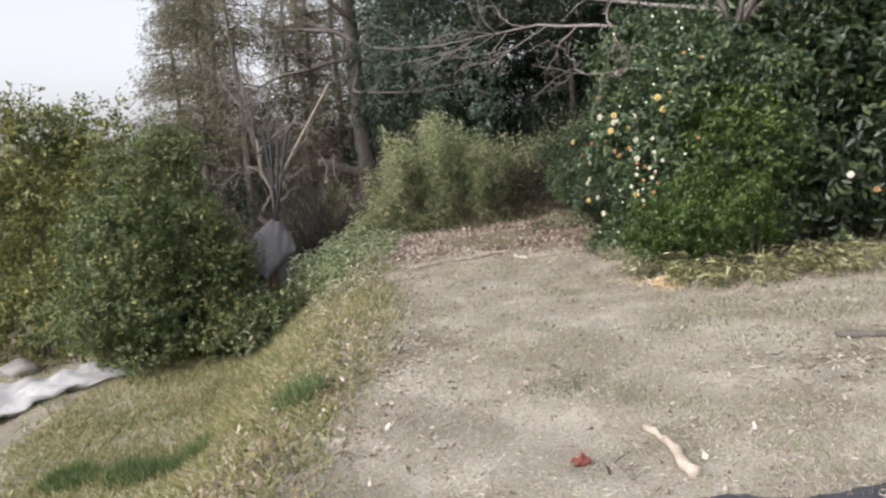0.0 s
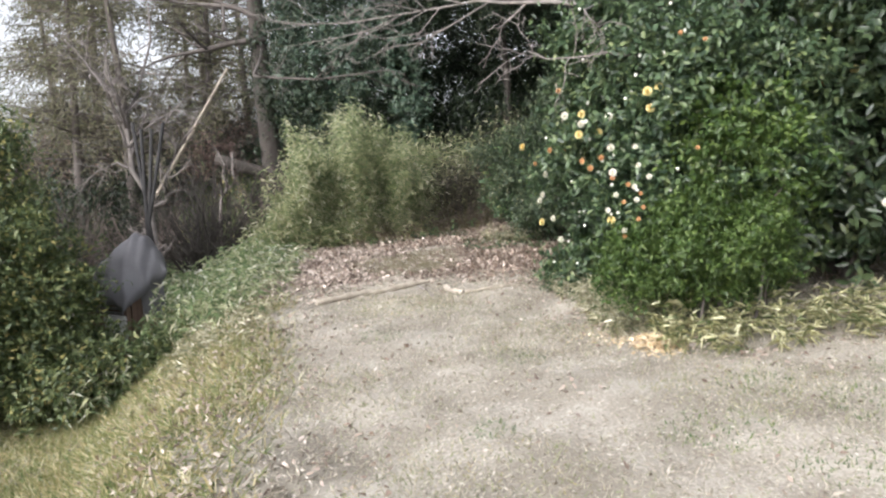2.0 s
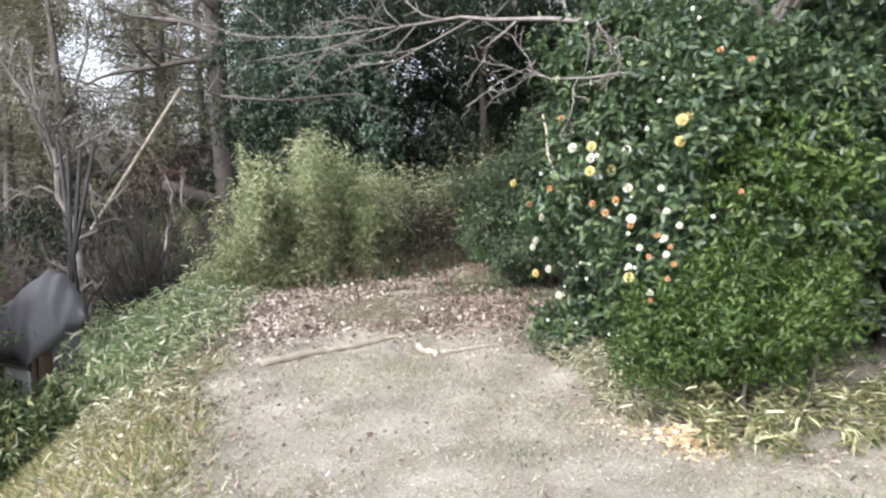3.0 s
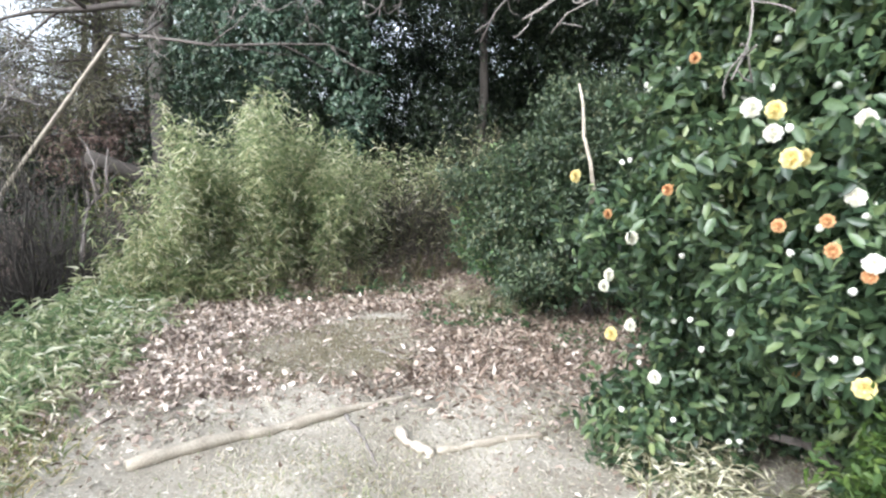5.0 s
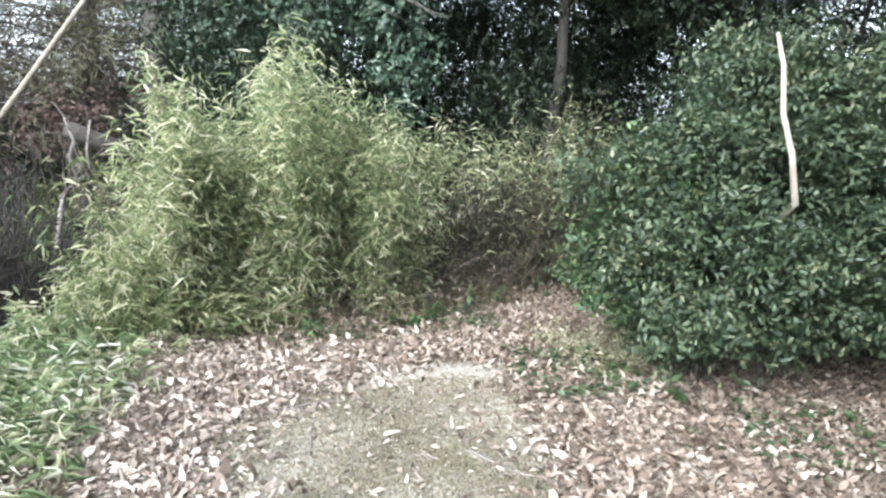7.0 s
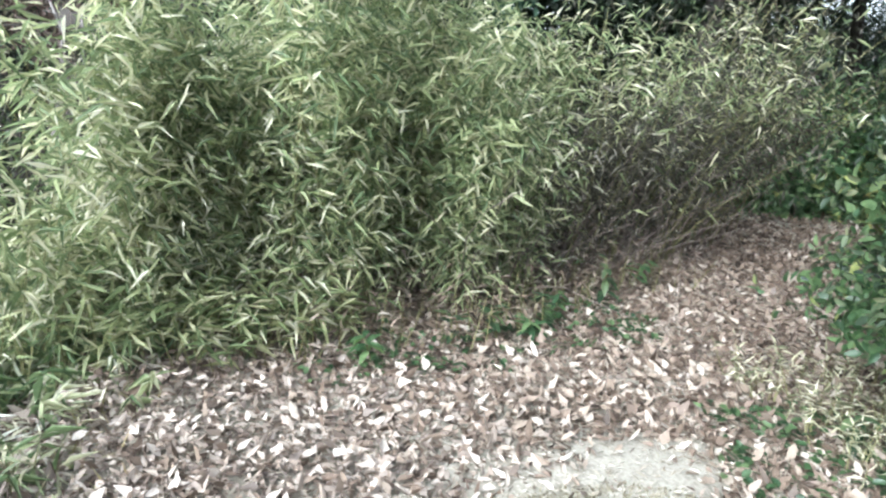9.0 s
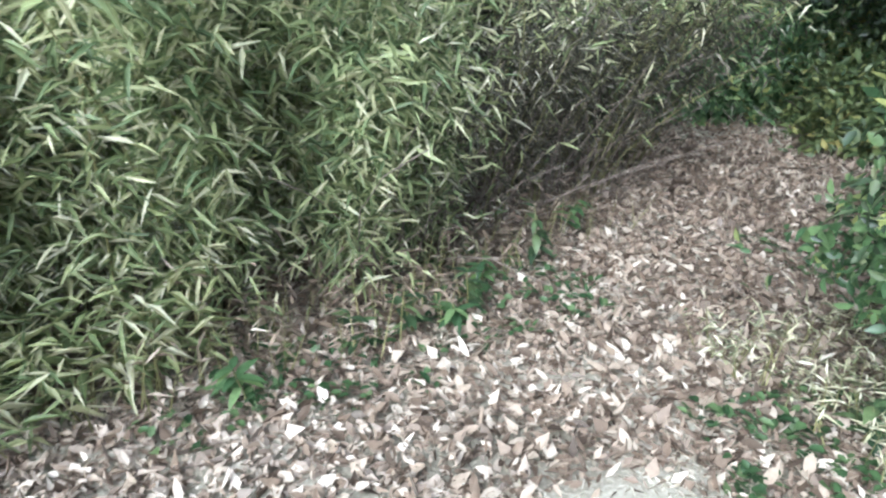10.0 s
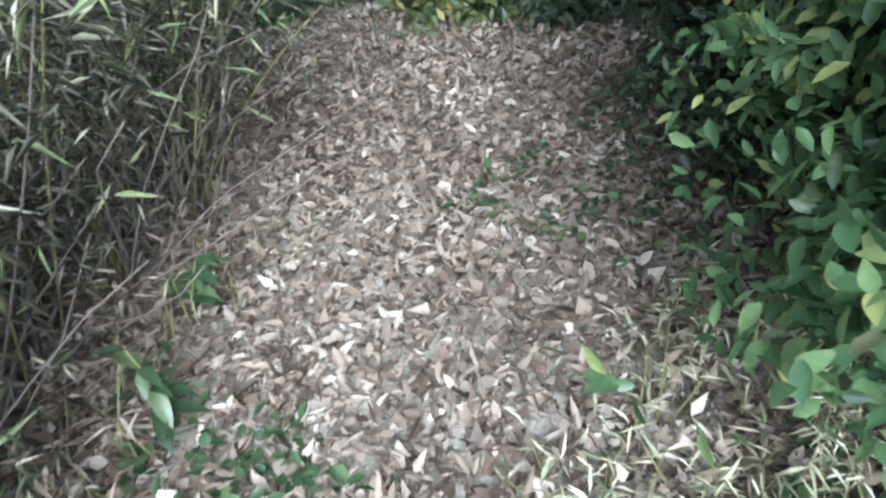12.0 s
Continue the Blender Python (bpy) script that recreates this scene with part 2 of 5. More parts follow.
# ---- building helpers ----
def raw_mesh(name, verts, faces, smooth=False):
    """A mesh from arrays: verts (n, 3), faces (m, k), all with the same number of corners."""
    me = bpy.data.meshes.new(name)
    v, f = np.asarray(verts, np.float32), np.asarray(faces, np.int32)
    me.vertices.add(len(v))
    me.vertices.foreach_set("co", v.ravel())
    me.loops.add(f.size)
    me.loops.foreach_set("vertex_index", f.ravel())
    me.polygons.add(len(f))
    me.polygons.foreach_set("loop_start", np.arange(0, f.size, f.shape[1], dtype=np.int32))
    if smooth:
        me.polygons.foreach_set("use_smooth", np.ones(len(f), bool))
    me.update(calc_edges=True)
    return me


def part(name, data, material, parent=None, label=""):
    """Links a bmesh or mesh as one mesh object under a thing or a part."""
    if isinstance(data, bmesh.types.BMesh):
        me = bpy.data.meshes.new(name)
        data.to_mesh(me)
        data.free()
        data = me
    if not data.materials:
        data.materials.append(material)
    ob = new(name, data)
    ob.parent = parent
    return tagged(ob, label)


def thing(name, place, label, category, group="", kind=""):
    """An Empty at the base of a thing."""
    ob = new(name)
    ob.location = place
    ob.empty_display_size = 0.2
    return tagged(ob, label, category, group, kind)


def unit(v):
    return v / np.maximum(np.linalg.norm(v, axis=-1, keepdims=True), 1e-9)


def smooth(a, b, x):
    t = np.clip((np.asarray(x, float) - a) / (b - a), 0, 1)
    return t * t * (3 - 2 * t)


def edge_x(y):
    """The brow of the bank on the path's side, where the terrace starts to fall."""
    return -0.85 - 0.14 * np.sin(np.asarray(y, float) * 0.8) - 0.1 * smooth(9, 12, y)


def height(x, y):
    """Height of the ground."""
    x, y = np.asarray(x, float), np.asarray(y, float)
    d = edge_x(y) - x
    z = -0.95 * smooth(0, 2.0, d) - 0.25 * smooth(1.5, 9, d)
    z = z - 0.4 * smooth(4, 9, x) * smooth(14.5, 19, y)
    near = 1 - smooth(25, 60, np.hypot(x, y - 8))
    z = z + near * (0.018 * np.sin(x * 2.3 + 1) * np.sin(y * 1.9) + 0.012 * np.sin(x * 5.1 + y * 4.3) + 0.008 * np.sin(x * 11 - y * 9))
    return z


def leaf_arrays(base, axis, normal, length, width, shape="oval", bend=0.15):
    """Vertices and faces of many leaves. oval: six corners folded on the midrib; lance: long and drooping; blade: one triangle."""
    n = len(base)
    axis = unit(axis)
    side = unit(np.cross(axis, normal))
    up = np.cross(side, axis)
    L, W, bend = np.broadcast_to(length, n)[:, None], np.broadcast_to(width, n)[:, None], np.broadcast_to(bend, n)[:, None]
    if shape == "blade":
        v = np.stack([base - side * W / 2, base + side * W / 2, base + axis * L], 1)
        return v.reshape(-1, 3), np.arange(3 * n).reshape(n, 3)
    if shape == "lance":
        v = np.stack([base, base + axis * L * 0.35 + side * W / 2 + up * W * 0.2, base + axis * L - up * L * bend, base + axis * L * 0.35 - side * W / 2 + up * W * 0.2], 1)
        f = np.arange(n)[:, None] * 4 + np.array([0, 1, 2])[None], np.arange(n)[:, None] * 4 + np.array([0, 2, 3])[None]
        return v.reshape(-1, 3), np.concatenate(f)
    v = np.stack([base, base + axis * L * 0.3 + side * W * 0.44 + up * W * 0.14, base + axis * L * 0.68 + side * W * 0.4 + up * (W * 0.12 - L * bend * 0.4),
                  base + axis * L - up * L * bend, base + axis * L * 0.68 - side * W * 0.4 + up * (W * 0.12 - L * bend * 0.4), base + axis * L * 0.3 - side * W * 0.44 + up * W * 0.14], 1)
    k = np.arange(n)[:, None] * 6
    return v.reshape(-1, 3), np.concatenate([k + np.array([0, 1, 2, 3])[None], k + np.array([0, 3, 4, 5])[None]])


def leaf_mesh(name, *args, **kw):
    v, f = leaf_arrays(*args, **kw)
    return raw_mesh(name, v, f)


def tube_arrays(lines, sides=5):
    """Tapered tubes along polylines: each line is (points (k, 3), radii (k,))."""
    vs, fs, at = [], [], 0
    ang = np.arange(sides) * 2 * math.pi / sides
    for pts, rad in lines:
        pts, rad = np.asarray(pts, float), np.asarray(rad, float)
        d = unit(np.gradient(pts, axis=0))
        ref = np.where(np.abs(d[:, 2:3]) > 0.9, np.array([[1.0, 0, 0]]), np.array([[0, 0, 1.0]]))
        u = unit(np.cross(d, ref))
        w = np.cross(d, u)
        ring = pts[:, None] + rad[:, None, None] * (np.cos(ang)[None, :, None] * u[:, None] + np.sin(ang)[None, :, None] * w[:, None])
        k = len(pts)
        vs.append(ring.reshape(-1, 3))
        i, j = np.meshgrid(np.arange(k - 1), np.arange(sides), indexing="ij")
        a, b = at + i * sides + j, at + i * sides + (j + 1) % sides
        fs.append(np.stack([a, b, b + sides, a + sides], -1).reshape(-1, 4))
        for end in (0, k - 1):
            vs.append(pts[end:end + 1])
        c0, c1 = at + k * sides, at + k * sides + 1
        jj = np.arange(sides)
        fs.append(np.stack([np.full(sides, c0), at + (jj + 1) % sides, at + jj, np.full(sides, c0)], -1)[:, [0, 1, 2, 2]])
        last = at + (k - 1) * sides
        fs.append(np.stack([np.full(sides, c1), last + jj, last + (jj + 1) % sides, last + (jj + 1) % sides], -1))
        at += k * sides + 2
    return np.concatenate(vs), np.concatenate(fs)


def tube_mesh(name, lines, sides=5):
    v, f = tube_arrays(lines, sides)
    bm = bmesh.new()
    bv = [bm.verts.new(p) for p in v]
    for q in f:
        ids = list(dict.fromkeys(int(i) for i in q))
        if len(ids) >= 3:
            try:
                bm.faces.new([bv[i] for i in ids]).smooth = True
            except ValueError:
                pass
    me = bpy.data.meshes.new(name)
    bm.to_mesh(me)
    bm.free()
    return me


def wander(rng, start, way, length, r0, r1, steps=6, wiggle=0.15, lift=0.0):
    """A crooked tapering limb from start along way."""
    pts, p, d = [np.array(start, float)], np.array(start, float), unit(np.array(way, float))
    for _ in range(steps):
        d = unit(d + rng.normal(0, wiggle, 3) + np.array([0, 0, lift]))
        p = p + d * length / steps
        pts.append(p)
    return np.array(pts), np.linspace(r0, r1, steps + 1)


def ramify(rng, limb, depth, lines, count=5, shrink=0.6, spread=0.9, lift=0.05, wiggle=0.2):
    """Side branches, and theirs, along a limb; all are gathered in lines."""
    pts, rad = limb
    lines.append(limb)
    if depth == 0:
        return
    size = np.linalg.norm(np.diff(pts, axis=0), axis=1).sum()
    for _ in range(count):
        s = rng.uniform(0.25, 1.0) * (len(pts) - 1)
        k = min(int(s), len(pts) - 2)
        at = pts[k] + (pts[k + 1] - pts[k]) * (s - k)
        way = unit(pts[k + 1] - pts[k]) + rng.normal(0, spread * 0.6, 3)
        r = rad[k] * 0.6
        child = wander(rng, at, way, size * shrink * rng.uniform(0.5, 1.0), r, max(r * 0.35, 0.0035), 5, wiggle, lift)
        ramify(rng, child, depth - 1, lines, max(2, count - 1), shrink, spread, lift, wiggle)


def blob_points(rng, blobs, n, shell=(0.7, 1.08), bump=0.2):
    """Points near the bumpy outer skin of a union of ellipsoids (x, y, z, rx, ry, rz), with the way outwards."""
    b = np.array(blobs, float)
    weight = (b[:, 3] * b[:, 4] + b[:, 3] * b[:, 5] + b[:, 4] * b[:, 5])
    out_p, out_d, got = [], [], 0
    while got < n:
        k = rng.choice(len(b), n, p=weight / weight.sum())
        d = unit(rng.normal(0, 1, (n, 3)))
        bump_r = 1 + np.where(b[k, 3] > 0.55, bump, 0.1) * (np.sin(d[:, 0] * 7 + k) * np.sin(d[:, 1] * 6 + 2 * k) + 0.6 * np.sin(d[:, 2] * 11 + d[:, 0] * 9 + k))
        r = (shell[0] + (shell[1] - shell[0]) * rng.random(n) ** 0.6) * bump_r
        p = b[k, :3] + d * b[k, 3:] * r[:, None]
        ok = p[:, 2] > height(p[:, 0], p[:, 1]) + 0.03
        for j in range(len(b)):
            q = np.linalg.norm((p - b[j, :3]) / b[j, 3:], axis=1)
            ok &= (q > 0.62) | (k == j)
        out_p.append(p[ok])
        out_d.append(unit(d / b[k, 3:])[ok])
        got += ok.sum()
    return np.concatenate(out_p)[:n], np.concatenate(out_d)[:n]


def clumped(rng, blobs, n, r):
    """The blobs drawn in a little, with n smaller clumps of foliage standing out of their skin."""
    b = np.array(blobs, float)
    core = b.copy()
    core[:, 3:] *= 0.82
    p, out = blob_points(rng, b, n, (0.86, 0.95), 0.06)
    size = r * rng.uniform(0.6, 1.25, (n, 1))
    return np.concatenate([core, np.column_stack([p, size * rng.uniform(0.9, 1.3, (n, 1)), size * rng.uniform(0.9, 1.3, (n, 1)), size * rng.uniform(0.7, 0.95, (n, 1))])])


def foliage(rng, blobs, twigs, per, length, width, reach=0.18, droop=0.0, shell=(0.7, 1.08), bump=0.2, spread=0.9):
    """Leaves in sprays round twig ends on the skin of the blobs: base, axis, normal, length, width."""
    p, out = blob_points(rng, blobs, twigs, shell, bump)
    p = p + out * (rng.random((len(p), 1)) ** 4) * reach * 1.6
    d = unit(out * 0.8 + rng.normal(0, 0.45, p.shape) + np.array([0, 0, 0.25 - droop]))
    P, D, O = (np.repeat(a, per, 0) for a in (p, d, out))
    n = len(P)
    base = P - D * reach * rng.random((n, 1)) + rng.normal(0, reach * 0.12, (n, 3))
    axis = unit(D * 0.5 + rng.normal(0, spread * 0.6, (n, 3)) - np.array([0, 0, droop + 0.1]))
    normal = unit(np.array([0, 0, 0.6]) + O * 0.9 + rng.normal(0, 0.4, (n, 3)))
    k = rng.uniform(0.7, 1.25, n)
    return base, axis, normal, length * k, width * k * rng.uniform(0.85, 1.15, n)


def shrub(name, label, category, place, blobs, leaf, twigs, per, length, width, seed, shape="oval", stems=6, group="", trunk=0.03, bark="bark", clumps=0, clump_r=0.3, near=None, **kw):
    """A bush or evergreen tree: stems that rise from its foot into the crown, and a crown of sprays of leaves."""
    rng = np.random.default_rng(seed)
    ob = thing(name, place, label, category, group)
    inv = np.array(place, float)
    for k in range(stems):
        b = np.array(blobs[k % len(blobs)], float)
        goal = b[:3] + rng.normal(0, 0.15, 3) * b[3:]
        foot = inv + np.array([rng.normal(0, 0.12), rng.normal(0, 0.12), -0.05])
        goal = goal if goal[2] > foot[2] + 0.2 else goal + np.array([0, 0, 0.4])
        s = np.linspace(0, 1, 7)[:, None]
        bow = np.array([0, 0, 0.15]) * np.sin(s * math.pi) + rng.normal(0, 0.03, (7, 3)) * np.sin(s * math.pi)
        main = (foot + (goal - foot) * s + bow - inv, np.linspace(trunk, trunk * 0.4, 7))
        part("stem", tube_mesh("stem", [main]), MAT[bark], ob)
    if clumps:
        blobs = clumped(rng, blobs, clumps, clump_r)
    base, axis, normal, L, W = foliage(rng, blobs, twigs, per, length, width, **kw)
    shoots = foliage(rng, blobs, max(20, twigs // 9), per, length, width, **{**kw, "reach": kw.get("reach", 0.18) * 1.6, "shell": (0.9, 1.06)})
    high = shoots[0][:, 2] > place[2] + 0.55
    shoots = tuple(a[high] for a in shoots)
    base, axis, normal, L, W = (np.concatenate(pair) for pair in zip((base, axis, normal, L, W), shoots))
    rest = np.arange(len(base))
    if near:
        x0, x1, y0, y1, piece = near
        pick = np.where(inside(base, x0, x1, y0, y1) & (base[:, 2] < 2.0))[0][::3][:290]
        rest = np.setdiff1d(rest, pick)
        leaf_pieces("leaf", ob, MAT[piece], base[pick], axis[pick], normal[pick], L[pick], W[pick], shape)
    part("crown", leaf_mesh("crown", base[rest] - inv, axis[rest], normal[rest], L[rest], W[rest], shape=shape), MAT[leaf], ob)
    return ob


def leaf_pieces(name, parent, material, base, axis, normal, length, width, shape="oval", bend=0.15):
    """Single leaves as objects of their own on one shared mesh, under their thing."""
    wide = float(np.mean(width / length))
    s = np.linspace(0, 1, 8)
    half = wide * 0.5 * np.sin(math.pi * np.clip(s, 0.02, 0.985) ** (0.8 if shape == "oval" else 0.62)) ** 0.85
    drop = -bend * s ** 2
    rows = np.stack([np.column_stack([-half, s, drop + half * 0.3]), np.column_stack([half * 0, s, drop]), np.column_stack([half, s, drop + half * 0.3])], 1).reshape(-1, 3)
    k = np.arange(7)[:, None] * 3
    me = raw_mesh(name, rows, np.concatenate([k + np.array([0, 1, 4, 3])[None], k + np.array([1, 2, 5, 4])[None]]), True)
    me.materials.append(material)
    axis = unit(axis)
    side = unit(np.cross(axis, normal))
    up = np.cross(side, axis)
    at = Vector(parent.location) if parent else Vector((0, 0, 0))
    for k in range(len(base)):
        m = Matrix((side[k], axis[k], up[k])).transposed().to_4x4()
        ob = new(name, me)
        ob.parent = parent
        ob.matrix_basis = Matrix.Translation(Vector(base[k]) - at) @ m @ Matrix.Scale(float(length[k]), 4)


def inside(p, x0, x1, y0, y1):
    return (p[:, 0] > x0) & (p[:, 0] < x1) & (p[:, 1] > y0) & (p[:, 1] < y1)


# ---- ground ----
def spaced(lo, hi, step):
    core = np.arange(lo, hi + step / 2, step)
    far = np.cumsum(0.3 * 1.35 ** np.arange(26))
    far = far[far < 2500]
    return np.concatenate([(lo - far)[::-1], core, hi + far])


gx, gy = spaced(-6, 7, 0.09), spaced(0, 18, 0.09)
X, Y = np.meshgrid(gx, gy, indexing="ij")
V = np.stack([X, Y, height(X, Y)], -1).reshape(-1, 3)
i, j = np.meshgrid(np.arange(len(gx) - 1), np.arange(len(gy) - 1), indexing="ij")
q = i * len(gy) + j
F = np.stack([q, q + len(gy), q + len(gy) + 1, q + 1], -1).reshape(-1, 4)
tagged(part("ground", raw_mesh("ground", V, F, True), MAT["earth"]), "bare tan earth with thin dry grass, falling off at a bank", "ground", kind="structure")


def on_ground(xy, lift=0.0):
    return np.column_stack([xy, height(xy[:, 0], xy[:, 1]) + lift])


def scatter(rng, n, x0, x1, y0, y1):
    return np.column_stack([rng.uniform(x0, x1, n), rng.uniform(y0, y1, n)])


def grass(name, label, xy, material, rng, length, width, lean=0.5, category="grass"):
    base = on_ground(xy, -0.005)
    n = len(base)
    axis = unit(np.column_stack([rng.normal(0, lean, n), rng.normal(0, lean, n), np.ones(n)]))
    normal = rng.normal(0, 1, (n, 3))
    L = length * rng.uniform(0.5, 1.4, n)
    return tagged(part(name, leaf_mesh(name, base, axis, normal, L, width * rng.uniform(0.7, 1.3, n), shape="blade"), material), label, category, kind="stuff")


def patchy(xy, f=1.3, s=0.0):
    x, y = xy[:, 0], xy[:, 1]
    return 0.5 + 0.25 * (np.sin(x * f * 2.1 + y * f * 1.3 + s) + np.sin(x * f * 1.1 - y * f * 2.7 + 2 * s + 1)) * 1.0


def lawn_cover(xy):
    """How much short grass stands: thick on the terrace, none under the litter past the log, worn in patches."""
    x, y = xy[:, 0], xy[:, 1]
    w = (1 - smooth(9.3, 10.2, y + 0.2 * np.sin(x * 3))) * smooth(-0.2, 0.25, x - edge_x(y))
    moss = np.exp(-(((x - 0.75) / 0.9) ** 2 + ((y - 11.1) / 1.05) ** 2) ** 2)
    return np.clip(w * (0.1 + 1.05 * patchy(xy, 1.1)) * (0.6 + 0.4 * patchy(xy, 3.7, 1)) + 0.2 * moss, 0, 1)


rng = np.random.default_rng(11)
xy = scatter(rng, 260000, -1.3, 7.5, 1.2, 12.0)
xy = xy[rng.random(len(xy)) < lawn_cover(xy)]
grass("lawn_grass", "short dry tan winter grass on the terrace", xy, MAT["dry_grass"], rng, 0.045, 0.007, 1.1)
rng = np.random.default_rng(10)
xy = scatter(rng, 150000, -0.9, 7.0, 1.5, 9.4)
xy = xy[rng.random(len(xy)) < smooth(0.5, 0.85, patchy(xy, 1.25, 5)) * (0.3 + 0.7 * patchy(xy, 4.4, 1)) * smooth(-0.1, 0.3, xy[:, 0] - edge_x(xy[:, 1]))]
grass("lawn_grass", "thin greenish film of short grass in patches", xy, MAT["slope_grass"], rng, 0.032, 0.006, 1.1)
rng = np.random.default_rng(12)
xy = np.concatenate([scatter(rng, 165000, -9.0, -0.4, 1.2, 18.5), scatter(rng, 110000, -4.5, -0.4, 2.0, 9.5)])
d = edge_x(xy[:, 1]) - xy[:, 0]
xy = xy[(rng.random(len(xy)) < smooth(-0.4, 0.25, d) * (1 - 0.55 * smooth(1.8, 4.0, d)) * (0.35 + 0.65 * patchy(xy, 1.6, 2)))]
grass("bank_grass", "yellow-green and straw-coloured grass on the bank", xy, MAT["slope_grass"], rng, 0.1, 0.012, 1.2)
rng = np.random.default_rng(17)
xy = scatter(rng, 90000, -22.0, 24.0, -16.0, 24.0)
xy = xy[~inside(xy, -9.0, 7.5, 1.2, 18.5) & (rng.random(len(xy)) < 0.25 + 0.75 * patchy(xy, 0.5, 4))]
grass("meadow_grass", "rough dry grass on open ground beyond the lawn", xy, MAT["slope_grass"], rng, 0.12, 0.018, 1.0)
rng = np.random.default_rng(16)
xy = scatter(rng, 26000, 3.5, 12.0, 16.6, 24.0)
xy = xy[rng.random(len(xy)) < smooth(17.0, 18.6, xy[:, 1] - 0.15 * (xy[:, 0] - 5)) * (0.4 + 0.6 * patchy(xy, 1.2, 7))]
grass("far_grass", "rough green grass past the end of the path", xy, MAT["slope_grass"], rng, 0.16, 0.02, 0.7)
rng = np.random.default_rng(13)
for cx, cy, r, n in ((-2.75, 5.25, 0.2, 1500), (-2.2, 5.05, 0.15, 900), (-3.3, 5.3, 0.2, 900), (-1.05, 4.3, 0.16, 500), (0.6, 3.9, 0.15, 160), (2.5, 5.7, 0.2, 200), (2.75, 6.35, 0.12, 250), (0.75, 5.4, 0.12, 100), (3.0, 5.2, 0.3, 420), (1.9, 5.1, 0.26, 300), (3.7, 5.7, 0.3, 420), (2.3, 4.6, 0.22, 200), (1.2, 6.6, 0.2, 160), (0.2, 7.4, 0.2, 130)):
    a, rr = rng.uniform(0, 2 * math.pi, n), r * np.sqrt(rng.random(n))
    xy = np.column_stack([cx + rr * np.cos(a) * 1.2, cy + rr * np.sin(a)])
    grass("grass_tuft", "small tuft of fresh green grass on dry ground", xy, MAT["green_grass"], rng, 0.17 if n > 450 else 0.035, 0.008, 0.5, "grass tuft")

rng = np.random.default_rng(15)
a, rr = rng.uniform(0, 2 * math.pi, 42000), rng.random(42000) ** 0.55
xy = np.column_stack([0.75 + 1.0 * rr * np.cos(a) * (1 + 0.15 * np.sin(3 * a)), 11.1 + 1.12 * rr * np.sin(a) * (1 + 0.2 * np.sin(2 * a + 1))])
grass("moss_patch", "olive-brown mossy patch of very short grass", xy, MAT["moss"], rng, 0.026, 0.009, 1.2)
# fallen leaves: thick on the path past the log and along the brow, thin over the lawn
def litter_cover(xy):
    x, y = xy[:, 0], xy[:, 1]
    path = smooth(9.2, 10.6, y + 0.5 * np.abs(x - 0.6)) * (1 - smooth(18.5, 20.5, y))
    bare = (0.95 + 0.05 * patchy(xy, 3.1, 2)) * np.exp(-(((x - 0.75 + 0.1 * np.sin(3 * y)) / 0.95) ** 2 + ((y - 11.1 + 0.12 * np.sin(4 * x)) / 1.15) ** 2) ** 4) + 0.9 * np.exp(-(((x - 1.4) / 0.28) ** 2 + ((y - 12.2) / 0.25) ** 2) ** 2)
    brow = np.exp(-((x - edge_x(y) + 0.25) / 0.7) ** 2) * (0.3 + 0.7 * patchy(xy, 1.5, 1))
    right = np.exp(-((x - 2.2) / 0.5) ** 2) * smooth(6.3, 7.0, y) * 0.5 + smooth(2.0, 2.5, x) * np.exp(-((y - 6.45) / 0.45) ** 2) * 0.45
    thin = 0.025 + 0.2 * (patchy(xy, 1.7, 3) > 0.74) * patchy(xy, 5.3, 2)
    w = (path + brow + right + thin) * (1 - 0.97 * np.clip(bare, 0, 1))
    return np.clip(w, 0, 1) * smooth(-2.2, -0.6, x - edge_x(y))


def litter_args(rng, xy):
    n = len(xy)
    base = on_ground(xy, 0.0) + np.column_stack([np.zeros((n, 2)), rng.random(n) * np.where(xy[:, 0] < edge_x(xy[:, 1]) + 0.1, 0.07, 0.028)])
    a = rng.uniform(0, 2 * math.pi, n)
    axis = np.column_stack([np.cos(a), np.sin(a), rng.normal(0.1, 0.5, n)])
    normal = np.column_stack([rng.normal(0, 0.85, (n, 2)), np.ones(n)])
    L = rng.uniform(0.028, 0.082, n) * (0.68 + 0.32 * smooth(8.5, 10.5, xy[:, 1]))
    return base, axis, normal, L, L * rng.uniform(0.26, 0.62, n)


rng = np.random.default_rng(14)
xy = scatter(rng, 115000, -2.2, 8.5, 1.5, 19.5)
xy = xy[rng.random(len(xy)) < litter_cover(xy)]
more = scatter(rng, 62000, -1.3, 5.6, 10.0, 16.2)
xy = np.concatenate([xy, more[rng.random(len(more)) < litter_cover(more)]])
near = (np.hypot(xy[:, 0] - 2.2, xy[:, 1] - 13.2) < 1.0)
pick = np.where(near)[0][:300]
rest = np.setdiff1d(np.arange(len(xy)), pick)
litter = thing("leaf_litter", (1.5, 12.8, 0), "thick layer of dry curled pinkish-brown fallen leaves", "leaf litter", kind="stuff")
b, a, nn, L, W = litter_args(rng, xy[rest])
half = rng.random(len(b)) < 0.6
curl = rng.normal(0.15, 0.42, len(b))
pale_share = 0.08 + 0.62 * (1 - smooth(0.4, 1.6, b[:, 0] + 0.35 * np.sin(b[:, 1] * 2.1))) * (1 - smooth(12.6, 13.6, b[:, 1]))
pale_ones = rng.random(len(b)) < np.where(b[:, 1] < 9.5, 0.4, pale_share)
